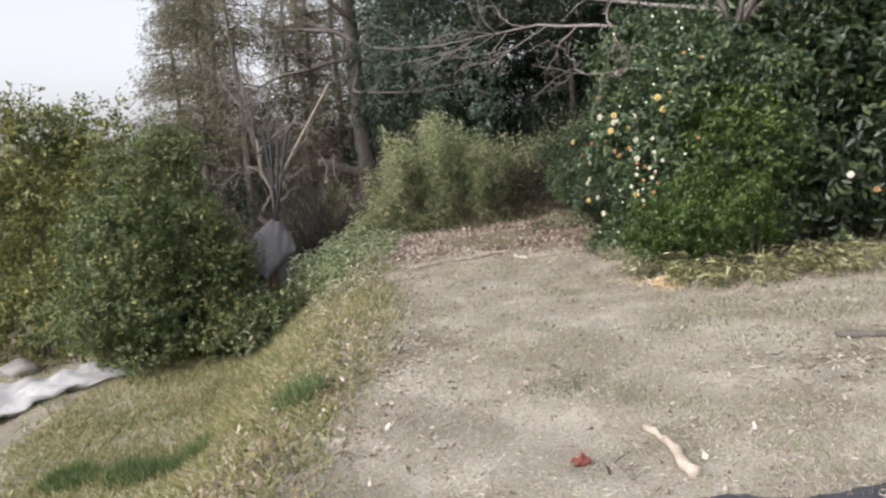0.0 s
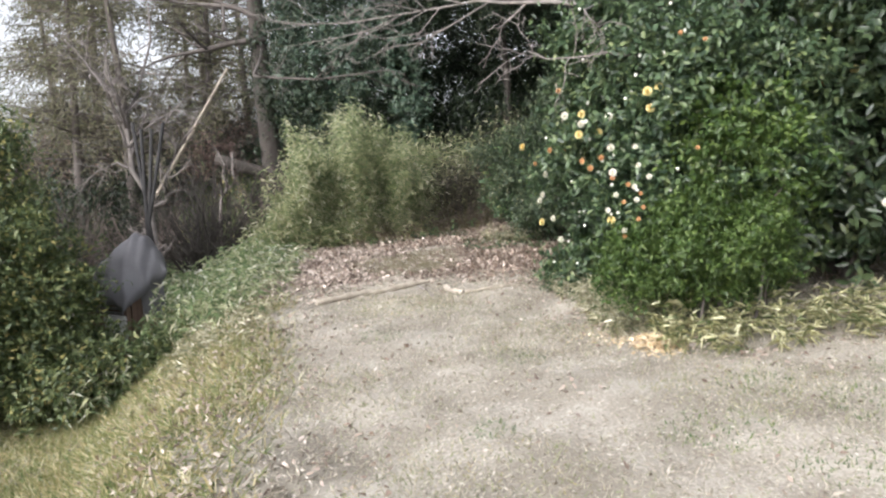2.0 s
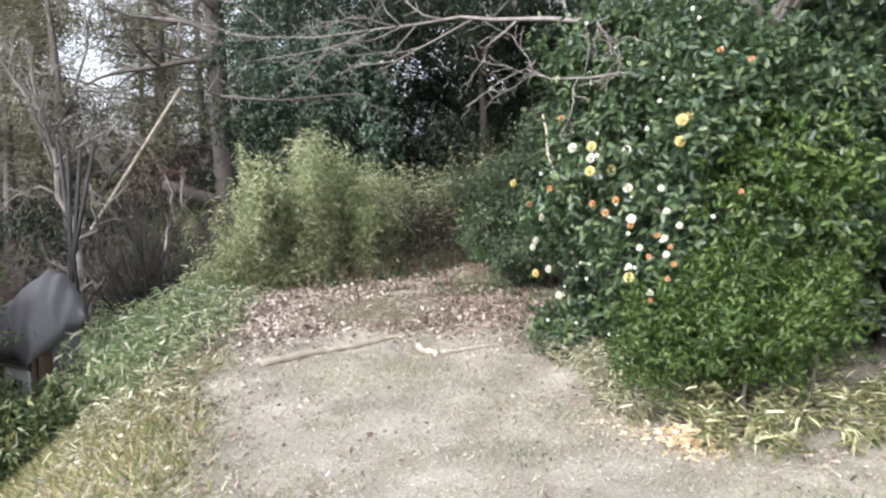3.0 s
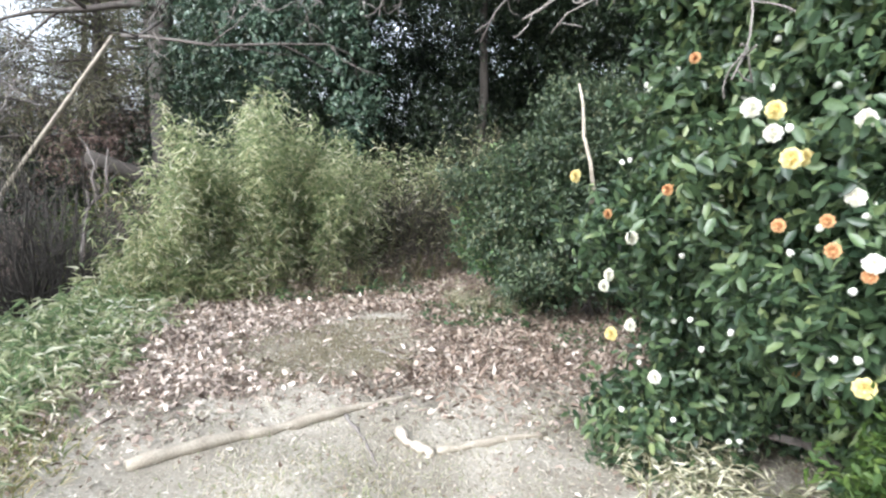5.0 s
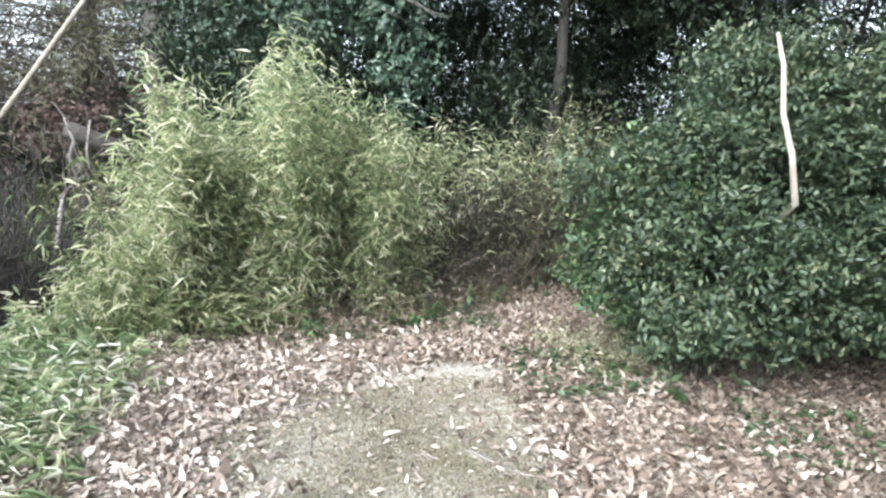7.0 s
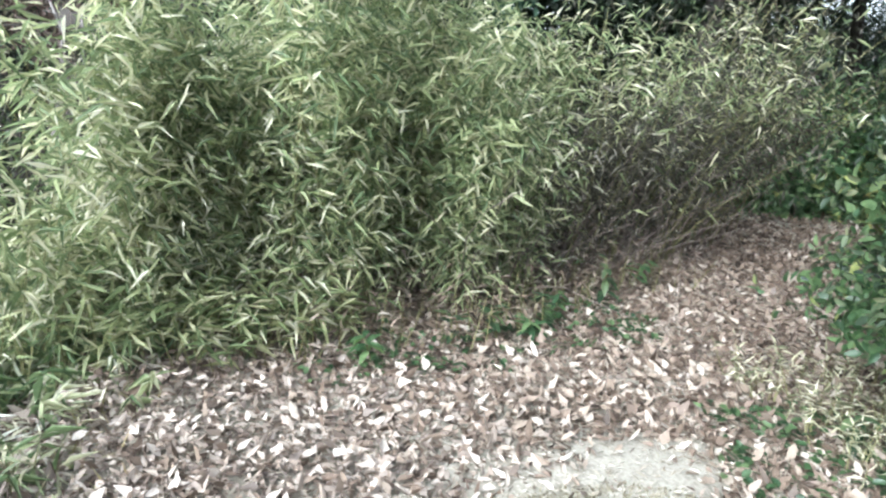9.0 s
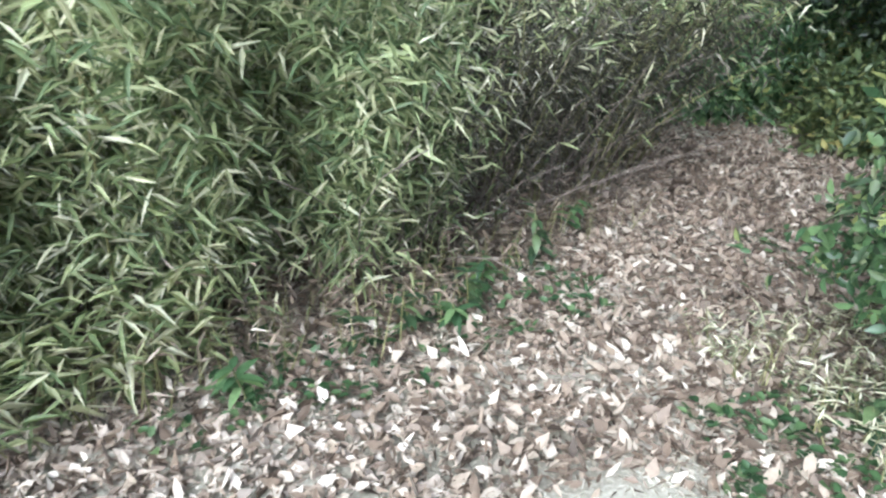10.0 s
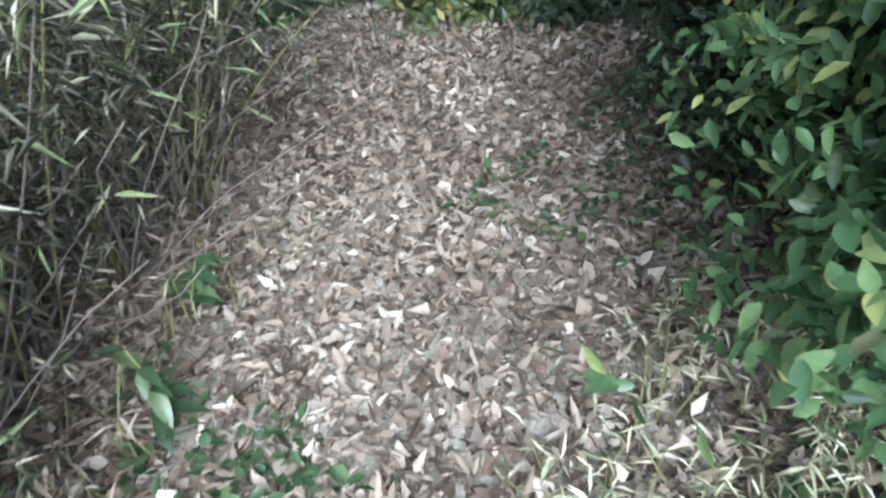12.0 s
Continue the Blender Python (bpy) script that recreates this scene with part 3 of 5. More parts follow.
for some, form, wide, leaf in ((half & ~pale_ones, "oval", 1.0, "dead_leaf"), (~half & ~pale_ones, "lance", 1.25, "dead_leaf"), (half & pale_ones, "oval", 1.0, "bleached_leaf"), (~half & pale_ones, "lance", 1.25, "bleached_leaf")):
    part("leaves", leaf_mesh("leaves", b[some] - np.array(litter.location), a[some], nn[some], L[some], W[some] * wide, shape=form, bend=curl[some]), MAT[leaf], litter)
crumbs = scatter(rng, 190000, -1.2, 7.2, 1.4, 12.5)
crumbs = crumbs[rng.random(len(crumbs)) < (0.3 + 0.7 * patchy(crumbs, 2.3, 5)) * (0.45 + 0.55 * patchy(crumbs, 6.5, 2)) * smooth(-0.3, 0.1, crumbs[:, 0] - edge_x(crumbs[:, 1])) * (1 - 0.75 * np.exp(-(((crumbs[:, 0] - 0.75) / 0.9) ** 2 + ((crumbs[:, 1] - 11.1) / 1.05) ** 2) ** 2))]
b, a, nn, L, W = litter_args(rng, crumbs)
tagged(part("straw_bits", leaf_mesh("straw_bits", b, a * np.array([1, 1, 0.5]), nn, L * 0.7, L * rng.uniform(0.06, 0.2, len(L)), shape="lance"), MAT["straw_bits"]), "dry grass straws and leaf crumbs strewn over the lawn", "straw", kind="stuff")
bits = scatter(rng, 85000, -1.2, 5.0, 9.8, 16.2)
bits = bits[rng.random(len(bits)) < litter_cover(bits) * (0.4 + 0.6 * patchy(bits, 4.1, 3))]
b, a, nn, L, W = litter_args(rng, bits)
part("leaf_crumbs", leaf_mesh("leaf_crumbs", b + np.array([0, 0, 0.012]) - np.array(litter.location), a, nn, L * 0.55, L * rng.uniform(0.06, 0.28, len(L)), shape="lance", bend=rng.normal(0.1, 0.4, len(L))), MAT["dead_leaf"], litter, "broken brown leaf crumbs and stalks")
LITTER_NEAR = litter_args(rng, xy[pick])

# ---- woods behind ----
def cedar(place, tall, seed, low=0.3):
    """A tall conifer: straight trunk, level limbs, and thin brownish drooping sprays with sky between them."""
    rng = np.random.default_rng(seed)
    ob = thing("cedar_tree", place, "tall thin conifer with brownish-green drooping sprays", "conifer", "conifers behind the bank")
    part("trunk", tube_mesh("trunk", [wander(rng, (0, 0, -0.1), (0, 0, 1), tall, 0.16, 0.03, 9, 0.02)], 8), MAT["bark"], ob)
    P, D = [], []
    for _ in range(int(tall * 6)):
        h = rng.uniform(low, 0.98)
        a = rng.uniform(0, 2 * math.pi)
        reach = (1.05 - h) * tall * 0.3 + 0.5
        limb = wander(rng, (0, 0, h * tall), (math.cos(a), math.sin(a), 0.05), reach, 0.025, 0.006, 5, 0.12, -0.03)
        part("limb", tube_mesh("limb", [limb], 4), MAT["bark"], ob)
        k = rng.integers(0, 5, 48)
        s = rng.random((48, 1))
        P.append(limb[0][k] + (limb[0][k + 1] - limb[0][k]) * s + rng.normal(0, 0.2, (48, 3)))
        D.append(unit(limb[0][k + 1] - limb[0][k]))
    P, D = np.repeat(np.concatenate(P), 3, 0), np.repeat(np.concatenate(D), 3, 0)
    n = len(P)
    axis = unit(D * 0.5 + rng.normal(0, 0.5, (n, 3)) - np.array([0, 0, 0.5]))
    part("crown", leaf_mesh("crown", P + rng.normal(0, 0.06, (n, 3)), axis, rng.normal(0, 1, (n, 3)), rng.uniform(0.08, 0.22, n), rng.uniform(0.015, 0.035, n), shape="lance"), MAT["cedar_leaf"], ob)
    return ob


def spot(x, y):
    return (x, y, float(height(x, y)))


for k, (x, y, tall) in enumerate(((-3.6, 20.5, 9), (-5.2, 18.6, 8), (-6.9, 21.5, 10), (-4.4, 24.0, 11), (-6.6, 19.0, 8), (-0.6, 22.5, 10), (-8.2, 25.0, 10), (-2.2, 26.0, 11), (-5.8, 27.0, 11), (-3.0, 22.5, 10), (-8.3, 22.5, 8))):
    cedar(spot(x, y), tall, 100 + k)


def evergreen(place, tall, r, seed, leaf="dark_leaf", n=5200, label="dense dark evergreen tree with small glossy leaves"):
    rng = np.random.default_rng(seed)
    x, y, z = place
    blobs = [(x, y, z + tall * 0.55, r, r, tall * 0.42)]
    for _ in range(6):
        blobs.append((x + rng.normal(0, r * 0.5), y + rng.normal(0, r * 0.45), z + tall * rng.uniform(0.22, 0.85), r * 0.62, r * 0.62, tall * 0.2))
    return shrub("evergreen_tree", label, "tree", place, blobs, leaf, n, 8, 0.085, 0.036, seed, "lance", 2, "evergreens behind the thicket", 0.07, "dark_bark", clumps=40, clump_r=0.5, reach=0.26, droop=0.2)


for k, (x, y, tall, r, leaf) in enumerate(((0.4, 17.4, 7.5, 1.7, "dark_leaf"), (2.6, 17.8, 7.0, 1.7, "dark_leaf"), (4.6, 19.0, 7.5, 1.9, "dark_leaf"), (8.8, 22.0, 7.5, 2.0, "dark_leaf"),
                                              (6.2, 14.8, 6.0, 1.4, "dark_leaf"), (8.2, 12.5, 6.5, 1.9, "dark_leaf"), (8.0, 9.0, 6.0, 1.8, "dark_leaf"), (7.6, 5.6, 5.0, 1.5, "broad_leaf"),
                                              (5.6, 11.0, 5.5, 1.3, "dark_leaf"), (10.8, 16.4, 6.5, 1.9, "dark_leaf"), (1.5, 21.5, 9.0, 2.2, "dark_leaf"), (5.5, 23, 9.0, 2.4, "dark_leaf"))):
    evergreen(spot(x, y), tall, r, 200 + k, leaf)

x, y, z = spot(3.6, 16.6)
shrub("evergreen_tree", "dark evergreen tree whose crown hangs over the path", "tree", (x, y, z), [(3.2, 15.9, 5.0, 1.7, 1.5, 1.5), (1.8, 15.6, 5.3, 1.2, 1.2, 1.2), (4.6, 15.4, 4.6, 1.3, 1.3, 1.3), (3.3, 14.6, 5.2, 1.2, 1.0, 1.0)],
      "dark_leaf", 4800, 8, 0.085, 0.036, 240, "lance", 1, "evergreens behind the thicket", 0.11, "dark_bark", clumps=35, clump_r=0.5, reach=0.26, droop=0.2)
x, y, z = spot(7.0, 18.9)
shrub("evergreen_tree", "dark evergreen tree with a high crown past the path's end", "tree", (x, y, z), [(6.4, 17.9, 4.2, 1.7, 1.3, 1.4), (7.6, 18.6, 5.2, 1.5, 1.4, 1.5), (5.4, 17.4, 4.6, 1.0, 1.0, 1.0)],
      "dark_leaf", 3600, 8, 0.085, 0.036, 241, "lance", 1, "evergreens behind the thicket", 0.11, "dark_bark", clumps=30, clump_r=0.5, reach=0.26, droop=0.2)
# undergrowth that closes the view between the trunks
for k, (x, y, tall, r, leaf) in enumerate(((-8.2, 19.5, 2.6, 1.5, "olive_leaf"), (-6.3, 18.4, 2.4, 1.4, "dark_leaf"), (-4.6, 20.0, 3.0, 1.5, "dark_leaf"), (-3.0, 19.3, 2.2, 1.1, "olive_leaf"), (-1.0, 19.6, 3.2, 1.4, "dark_leaf"),
                                              (0.9, 19.2, 3.0, 1.4, "dark_leaf"), (3.2, 20.0, 3.0, 1.5, "dark_leaf"), (5.1, 18.0, 0.9, 0.6, "young_leaf"), (5.7, 19.6, 0.6, 0.7, "young_leaf"), (8.6, 17.6, 0.9, 0.8, "young_leaf"), (-6.2, 23.0, 3.4, 1.9, "dark_leaf"),
                                              (6.4, 23.5, 3.0, 1.8, "shrub_leaf"), (12.0, 20.5, 3.0, 1.8, "shrub_leaf"), (9.9, 19.4, 2.2, 1.4, "shrub_leaf"), (11.5, 14.0, 4.0, 1.8, "dark_leaf"), (6.9, 15.9, 0.6, 0.6, "young_leaf"), (6.1, 15.7, 0.8, 0.7, "olive_leaf"), (6.3, 14.7, 1.1, 0.8, "shrub_leaf"), (6.5, 17.5, 1.8, 0.9, "young_leaf"), (7.6, 16.9, 2.2, 1.0, "olive_leaf"), (5.3, 17.4, 1.3, 0.6, "young_leaf"))):
    x, y, z = spot(x, y)
    shrub("undergrowth_bush", "dark low bush filling the wood's edge", "bush", (x, y, z), [(x, y, z + tall * 0.45, r, r * 0.9, tall * 0.5), (x - r * 0.6, y - 0.2, z + tall * 0.3, r * 0.7, r * 0.6, tall * 0.34), (x + r * 0.6, y + 0.1, z + tall * 0.36, r * 0.7, r * 0.6, tall * 0.36)],
          leaf, 1500, 8, 0.1, 0.045, 250 + k, "lance", 4, "undergrowth", 0.025, reach=0.3, droop=0.1)

for k, (x, y, tall, r) in enumerate(((-5.0, 22.0, 4.4, 1.8), (-3.3, 21.2, 3.8, 1.5), (-7.4, 22.6, 4.6, 2.0), (-1.9, 20.8, 3.4, 1.2), (-9.6, 21.5, 3.6, 1.8))):
    x, y, z = spot(x, y)
    shrub("brown_thicket", "tangled bush with dull brown withered leaves under conifers", "bush", (x, y, z), [(x, y, z + tall * 0.5, r, r * 0.9, tall * 0.5), (x - r * 0.6, y - 0.2, z + tall * 0.3, r * 0.7, r * 0.6, tall * 0.34), (x + r * 0.6, y + 0.1, z + tall * 0.36, r * 0.7, r * 0.6, tall * 0.36)],
          "brown_leaf", 1700, 8, 0.12, 0.04, 280 + k, "lance", 9, "brown thickets", 0.03, reach=0.35, droop=0.1)

# distant woods all round, low behind the open side
rng = np.random.default_rng(21)
P = []
for k in range(170):
    a = k / 170 * 2 * math.pi
    r = rng.uniform(46, 60)
    h = rng.uniform(4, 7) if 0.1 * math.pi < a < 0.62 * math.pi else rng.uniform(2.0, 3.2)
    c = np.array([r * math.cos(a), 8 + r * math.sin(a), -1.2 + h * 0.45])
    d = unit(rng.normal(0, 1, (230, 3)))
    P.append(c + d * np.array([2.4, 2.4, h * 0.6]) * rng.uniform(0.7, 1.05, (230, 1)))
P = np.concatenate(P)
n = len(P)
far_woods = part("distant_woods", leaf_mesh("distant_woods", P, rng.normal(0, 1, (n, 3)), rng.normal(0, 1, (n, 3)), rng.uniform(0.4, 0.9, n), rng.uniform(0.25, 0.5, n)), MAT["dark_leaf"])
tagged(far_woods, "dark green belt of distant woodland", "woods", kind="stuff")

# the large trunk at the woods' edge, with ivy
rng = np.random.default_rng(22)
big = thing("ivy_clad_tree", spot(-1.8, 18.6), "large grey trunk clad in ivy with sawn limb", "tree")
part("trunk", tube_mesh("trunk", [wander(rng, (0, 0, -0.2), (0.0, 0, 1), 9.5, 0.28, 0.14, 10, 0.03)], 12), MAT["dark_bark"], big)
for h, way, size in ((5.6, (-1, -0.2, 0.35), 3.2), (5.0, (-0.8, 0.4, 0.5), 2.6), (6.2, (0.9, -0.5, 0.5), 3.0), (4.6, (-0.9, -0.5, 0.1), 3.0), (7.0, (-0.6, -0.6, 0.6), 2.8)):
    lines = []
    ramify(rng, wander(rng, (0, 0, h), way, size, 0.09, 0.02, 7, 0.12), 2, lines, 5, 0.55, 1.0, 0.0)
    part("limb", tube_mesh("limb", lines), MAT["bark"], big)
part("sawn_limb", tube_mesh("sawn_limb", [wander(rng, (-0.1, -0.1, 1.4), (-1, -0.4, 0.4), 1.4, 0.16, 0.12, 5, 0.06)], 10), MAT["dark_bark"], big)
lines = []
reach = np.array([(-1.9, 18.4, 4.1), (-1.75, 17.0, 3.7), (-1.7, 15.4, 3.2), (-1.5, 13.8, 2.95), (-1.0, 12.9, 2.8), (-0.4, 12.8, 2.74), (0.3, 12.8, 2.8), (0.75, 13.0, 2.86), (1.0, 13.1, 2.79), (1.08, 13.2, 2.66)]) - np.array(big.location)
ramify(rng, (reach, np.array([0.03, 0.027, 0.024, 0.021, 0.018, 0.015, 0.012, 0.01, 0.008, 0.005])), 1, lines, 9, 0.1, 0.9, 0.03)
part("low_branch", tube_mesh("low_branch", lines), MAT["bark"], big)
blobs = [(-1.2, 18.3, 3.2, 0.5, 0.5, 1.6), (-0.7, 17.6, 4.0, 0.9, 0.8, 1.3), (-0.5, 16.9, 3.3, 0.8, 0.7, 0.9), (-1.1, 18.2, 6.2, 0.7, 0.7, 1.6), (0.1, 16.3, 3.4, 0.75, 0.5, 0.9), (1.15, 15.7, 3.1, 0.42, 0.4, 0.95), (0.7, 16.0, 4.0, 0.7, 0.5, 0.7), (1.3, 15.5, 2.3, 0.25, 0.25, 0.5)]
bx, ax, nx, L, W = foliage(rng, blobs, 3000, 8, 0.07, 0.05, reach=0.2, droop=0.3)
part("ivy", leaf_mesh("ivy", bx - np.array(big.location), ax, nx, L, W), MAT["ivy_leaf"], big, "dark green ivy leaves")


# ---- bamboo thicket at the end of the lawn ----
def thicket_top(x):
    return max(1.85, 2.42 - 0.42 * max(0.0, x + 0.25)) - 0.7 * max(0.0, -0.25 - x)


rng = np.random.default_rng(31)
thicket = thing("bamboo_thicket", (0.4, 14.4, 0), "dense yellow-green dwarf bamboo thicket with pale dry leaves", "bamboo")
CB, CA = [], []
for k in range(170):
    x = -1.0 + 3.8 * ((k * 0.618034) % 1.0)
    front = 13.2 + 0.4 * smooth(-0.8, 0.8, x) + 1.0 * smooth(0.6, 2.4, x)
    y = front + 0.15 + abs(rng.normal(0, 0.7))
    h = thicket_top(x) * rng.uniform(0.6, 1.08)
    lean = np.array([rng.normal(0, 0.11), rng.normal(-0.14, 0.16), 1.0])
    s = np.linspace(0, 1, 7)[:, None]
    foot = np.array(spot(x, y))
    pts = foot + unit(lean) * h * s + np.array([rng.normal(0, 0.15), -0.22, -0.1]) * s ** 2.5
    part("culm", tube_mesh("culm", [(pts - np.array(thicket.location), np.linspace(0.006, 0.002, 7))], 4), MAT["culm"], thicket)
    m = 560 if x < 0.8 else 430 if x < 1.2 else 300 if x < 1.6 else 130
    t = rng.uniform(0.1, 1.0, m) ** 0.8
    at = foot + unit(lean) * h * t[:, None] + np.array([0, -0.22, -0.1]) * t[:, None] ** 2.5
    CB.append(at + rng.normal(0, 1, (m, 3)) * (0.13 - 0.05 * t[:, None]))
    a = rng.uniform(0, 2 * math.pi, m)
    CA.append(np.column_stack([np.cos(a), np.sin(a) - 0.35, rng.normal(-0.35, 0.5, m)]))
for k in range(80):
    x = rng.uniform(2.4, 4.0)
    foot = np.array(spot(x, 14.75 + 0.85 * (x - 2.5) + abs(rng.normal(0.2, 0.5))))
    h = rng.uniform(1.3, 2.5)
    lean = unit(np.array([rng.normal(0.1, 0.2), rng.normal(-0.1, 0.16), 1.0]))
    s = np.linspace(0, 1, 7)[:, None]
    part("culm", tube_mesh("culm", [(foot + lean * h * s + np.array([0.1, -0.3, -0.15]) * s ** 2.5 - np.array(thicket.location), np.linspace(0.006, 0.002, 7))], 4), MAT["culm"], thicket)
    t = rng.uniform(0.45, 1.0, 110)
    CB.append(foot + lean * h * t[:, None] + np.array([0.1, -0.3, -0.15]) * t[:, None] ** 2.5 + rng.normal(0, 1, (110, 3)) * 0.15)
    a = rng.uniform(0, 2 * math.pi, 110)
    CA.append(np.column_stack([np.cos(a), np.sin(a) - 0.35, rng.normal(-0.35, 0.5, 110)]))
for k in range(150):
    x = rng.uniform(0.8, 2.8)
    foot = np.array(spot(x, 13.3 + 0.4 * smooth(-0.8, 0.8, x) + 1.0 * smooth(0.6, 2.4, x) + abs(rng.normal(0, 0.35))))
    stalk = wander(rng, foot - np.array(thicket.location), (rng.normal(0, 0.4), rng.normal(-0.25, 0.3), 1), rng.uniform(0.5, 1.4), 0.005, 0.002, 5, 0.12, -0.06)
    part("dry_culm", tube_mesh("dry_culm", [stalk], 4), MAT["twig"], thicket, "dry brown bamboo stalk" if k == 0 else "")
CB, CA = np.concatenate(CB), unit(np.concatenate(CA))
ok = (CB[:, 2] > height(CB[:, 0], CB[:, 1]) + 0.02) & (CB[:, 0] > -1.0 - 0.35 * (1 - smooth(0.2, 1.2, CB[:, 2])) - 0.12 * rng.random(len(CB)))
CB, CA = CB[ok], CA[ok]
n = len(CB)
CN = unit(np.array([0, -0.5, 0.9]) + rng.normal(0, 0.5, (n, 3)))
CL = rng.uniform(0.055, 0.15, n)
CW = CL * rng.uniform(0.1, 0.15, n)
near = np.where(inside(CB, 0.0, 2.4, 12.6, 13.75) & (CB[:, 2] < 1.3))[0][:280]
rest = np.setdiff1d(np.arange(n), near)
# low and right-hand leaves: partly withered, partly dark to stand in for shade
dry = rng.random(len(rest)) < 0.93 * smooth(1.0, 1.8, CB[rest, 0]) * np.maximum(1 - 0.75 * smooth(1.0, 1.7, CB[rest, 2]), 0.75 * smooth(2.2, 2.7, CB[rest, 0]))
for some, leaf, label in ((rest[~dry], "bamboo_leaf", ""), (rest[dry], "withered_shade_leaf", "withered brown bamboo leaves, coloured darker for the shade in the thicket's hollow")):
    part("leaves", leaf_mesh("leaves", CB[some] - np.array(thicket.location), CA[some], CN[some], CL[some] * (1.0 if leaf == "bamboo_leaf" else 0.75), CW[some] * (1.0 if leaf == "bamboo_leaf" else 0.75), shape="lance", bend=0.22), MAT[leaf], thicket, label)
THICKET_NEAR = (thicket, CB[near], CA[near], CN[near], CL[near], CW[near])


def bamboo_grass(name, label, xy, tall, per, leaf, seed, length=(0.08, 0.17), category="bamboo grass", grow=None, rise=0.1, bend=0.25, slim=(0.1, 0.15)):
    """Low bamboo grass: short leaning stalks, each with a few long drooping leaves."""
    rng = np.random.default_rng(seed)
    foot = on_ground(xy)
    n = len(foot)
    h = tall * rng.uniform(0.35, 1.2, n) * (1.0 if grow is None else grow)
    lean = unit(np.column_stack([rng.normal(0, 0.25, (n, 2)), np.ones(n)]))
    ob = thing(name, (float(xy[:, 0].mean()), float(xy[:, 1].mean()), float(foot[:, 2].mean())), label, category, kind="stuff")
    at = np.array(ob.location)
    sv, sf = leaf_arrays(foot - at, lean, rng.normal(0, 1, (n, 3)), h, 0.008, "blade")
    part("stalks", raw_mesh("stalks", sv, sf), MAT["culm"], ob)
    t = rng.uniform(0.35, 1.0, (n, per))
    base = (foot[:, None] + lean[:, None] * (h[:, None] * t)[..., None]).reshape(-1, 3)
    m = len(base)
    a = rng.uniform(0, 2 * math.pi, m)
    axis = np.column_stack([np.cos(a), np.sin(a), rng.normal(rise, 0.5, m)])
    L = rng.uniform(*length, m)
    part("leaves", leaf_mesh("leaves", base - at, axis, unit(np.array([0, 0, 1.0]) + rng.normal(0, 0.4, (m, 3))), L, L * rng.uniform(*slim, m), shape="lance", bend=rng.normal(bend, 0.15, m)), MAT[leaf], ob)
    return ob


rng = np.random.default_rng(32)
xy = scatter(rng, 13000, -4.2, -0.6, 7.0, 15.4)
d = edge_x(xy[:, 1]) - xy[:, 0]
thickness = smooth(-0.1 - 0.25 * smooth(9.2, 10.2, xy[:, 1]), 0.9 - 0.45 * smooth(9.2, 10.2, xy[:, 1]), d) * smooth(8.3, 10.2, xy[:, 1] + 0.4 * np.sin(xy[:, 0] * 4)) * (1 - smooth(2.2, 3.0, d)) * (0.4 + 0.6 * patchy(xy, 1.4, 4))
ok = (rng.random(len(xy)) < thickness) & ~inside(xy, -3.5, -2.25, 9.2, 10.75) & ~inside(xy, -3.0, -1.7, 14.0, 15.2)
xy = xy[ok]
bamboo_grass("bamboo_grass", "green bamboo grass covering the bank", xy, 0.6, 8, "sasa_leaf", 33, (0.07, 0.16), rise=-0.1, bend=0.5, slim=(0.085, 0.13), grow=0.3 + 0.8 * smooth(0.0, 1.0, d[ok]))
xy = scatter(rng, 1000, -2.0, -0.7, 7.6, 12.6)
d = edge_x(xy[:, 1]) - xy[:, 0]
xy = xy[(d > -0.1) & (d < 0.9) & (rng.random(len(xy)) < 0.15 + 0.85 * patchy(xy, 1.8, 6))]
bamboo_grass("bamboo_grass", "straw-coloured bamboo grass on the brow of the bank", xy, 0.2, 6, "straw_leaf", 39, (0.05, 0.11))
xy = scatter(rng, 330, -2.0, -0.95, 12.7, 14.6)
bamboo_grass("bamboo_grass", "tall leaning bamboo grass at the thicket's flank", xy, 1.15, 22, "bamboo_leaf", 29, (0.06, 0.15), rise=-0.2, bend=0.3, grow=0.45 + 0.75 * smooth(-2.0, -1.0, xy[:, 0]))
xy = scatter(rng, 420, -1.2, 0.4, 12.4, 13.5)
xy = xy[xy[:, 1] > 12.75 + 0.45 * smooth(-0.9, 0.6, xy[:, 0]) + 0.1]
bamboo_grass("bamboo_grass", "low bamboo grass at the thicket's foot", xy, 0.45, 8, "bamboo_leaf", 34)
xy = scatter(rng, 700, -0.2, 2.6, 12.9, 14.6)
lead = xy[:, 1] - 13.2 - 0.4 * smooth(-0.8, 0.8, xy[:, 0]) - 1.0 * smooth(0.6, 2.4, xy[:, 0])
xy = xy[(lead > -0.4) & (lead < 0.15)]
bamboo_grass("bamboo_grass", "dry leaning bamboo stalks at the thicket's dark foot", xy, 0.4, 3, "dead_leaf", 38, (0.05, 0.11))
xy = scatter(rng, 560, 2.2, 6.6, 6.15, 6.95)
xy = xy[rng.random(len(xy)) < 0.35 + 0.65 * patchy(xy, 2.6, 3)]
bamboo_grass("bamboo_grass", "pale yellowed bamboo grass along the shrubs' foot", xy, 0.3, 8, "fringe_leaf", 35, (0.06, 0.125), rise=0.35, bend=0.5, slim=(0.1, 0.15))
xy = scatter(rng, 300, 2.0, 2.7, 6.8, 8.6)
bamboo_grass("bamboo_grass", "dull green bamboo grass under the camellia", xy, 0.22, 7, "straw_leaf", 36, (0.06, 0.12))
xy = scatter(rng, 230, 2.1, 3.1, 12.0, 13.0)
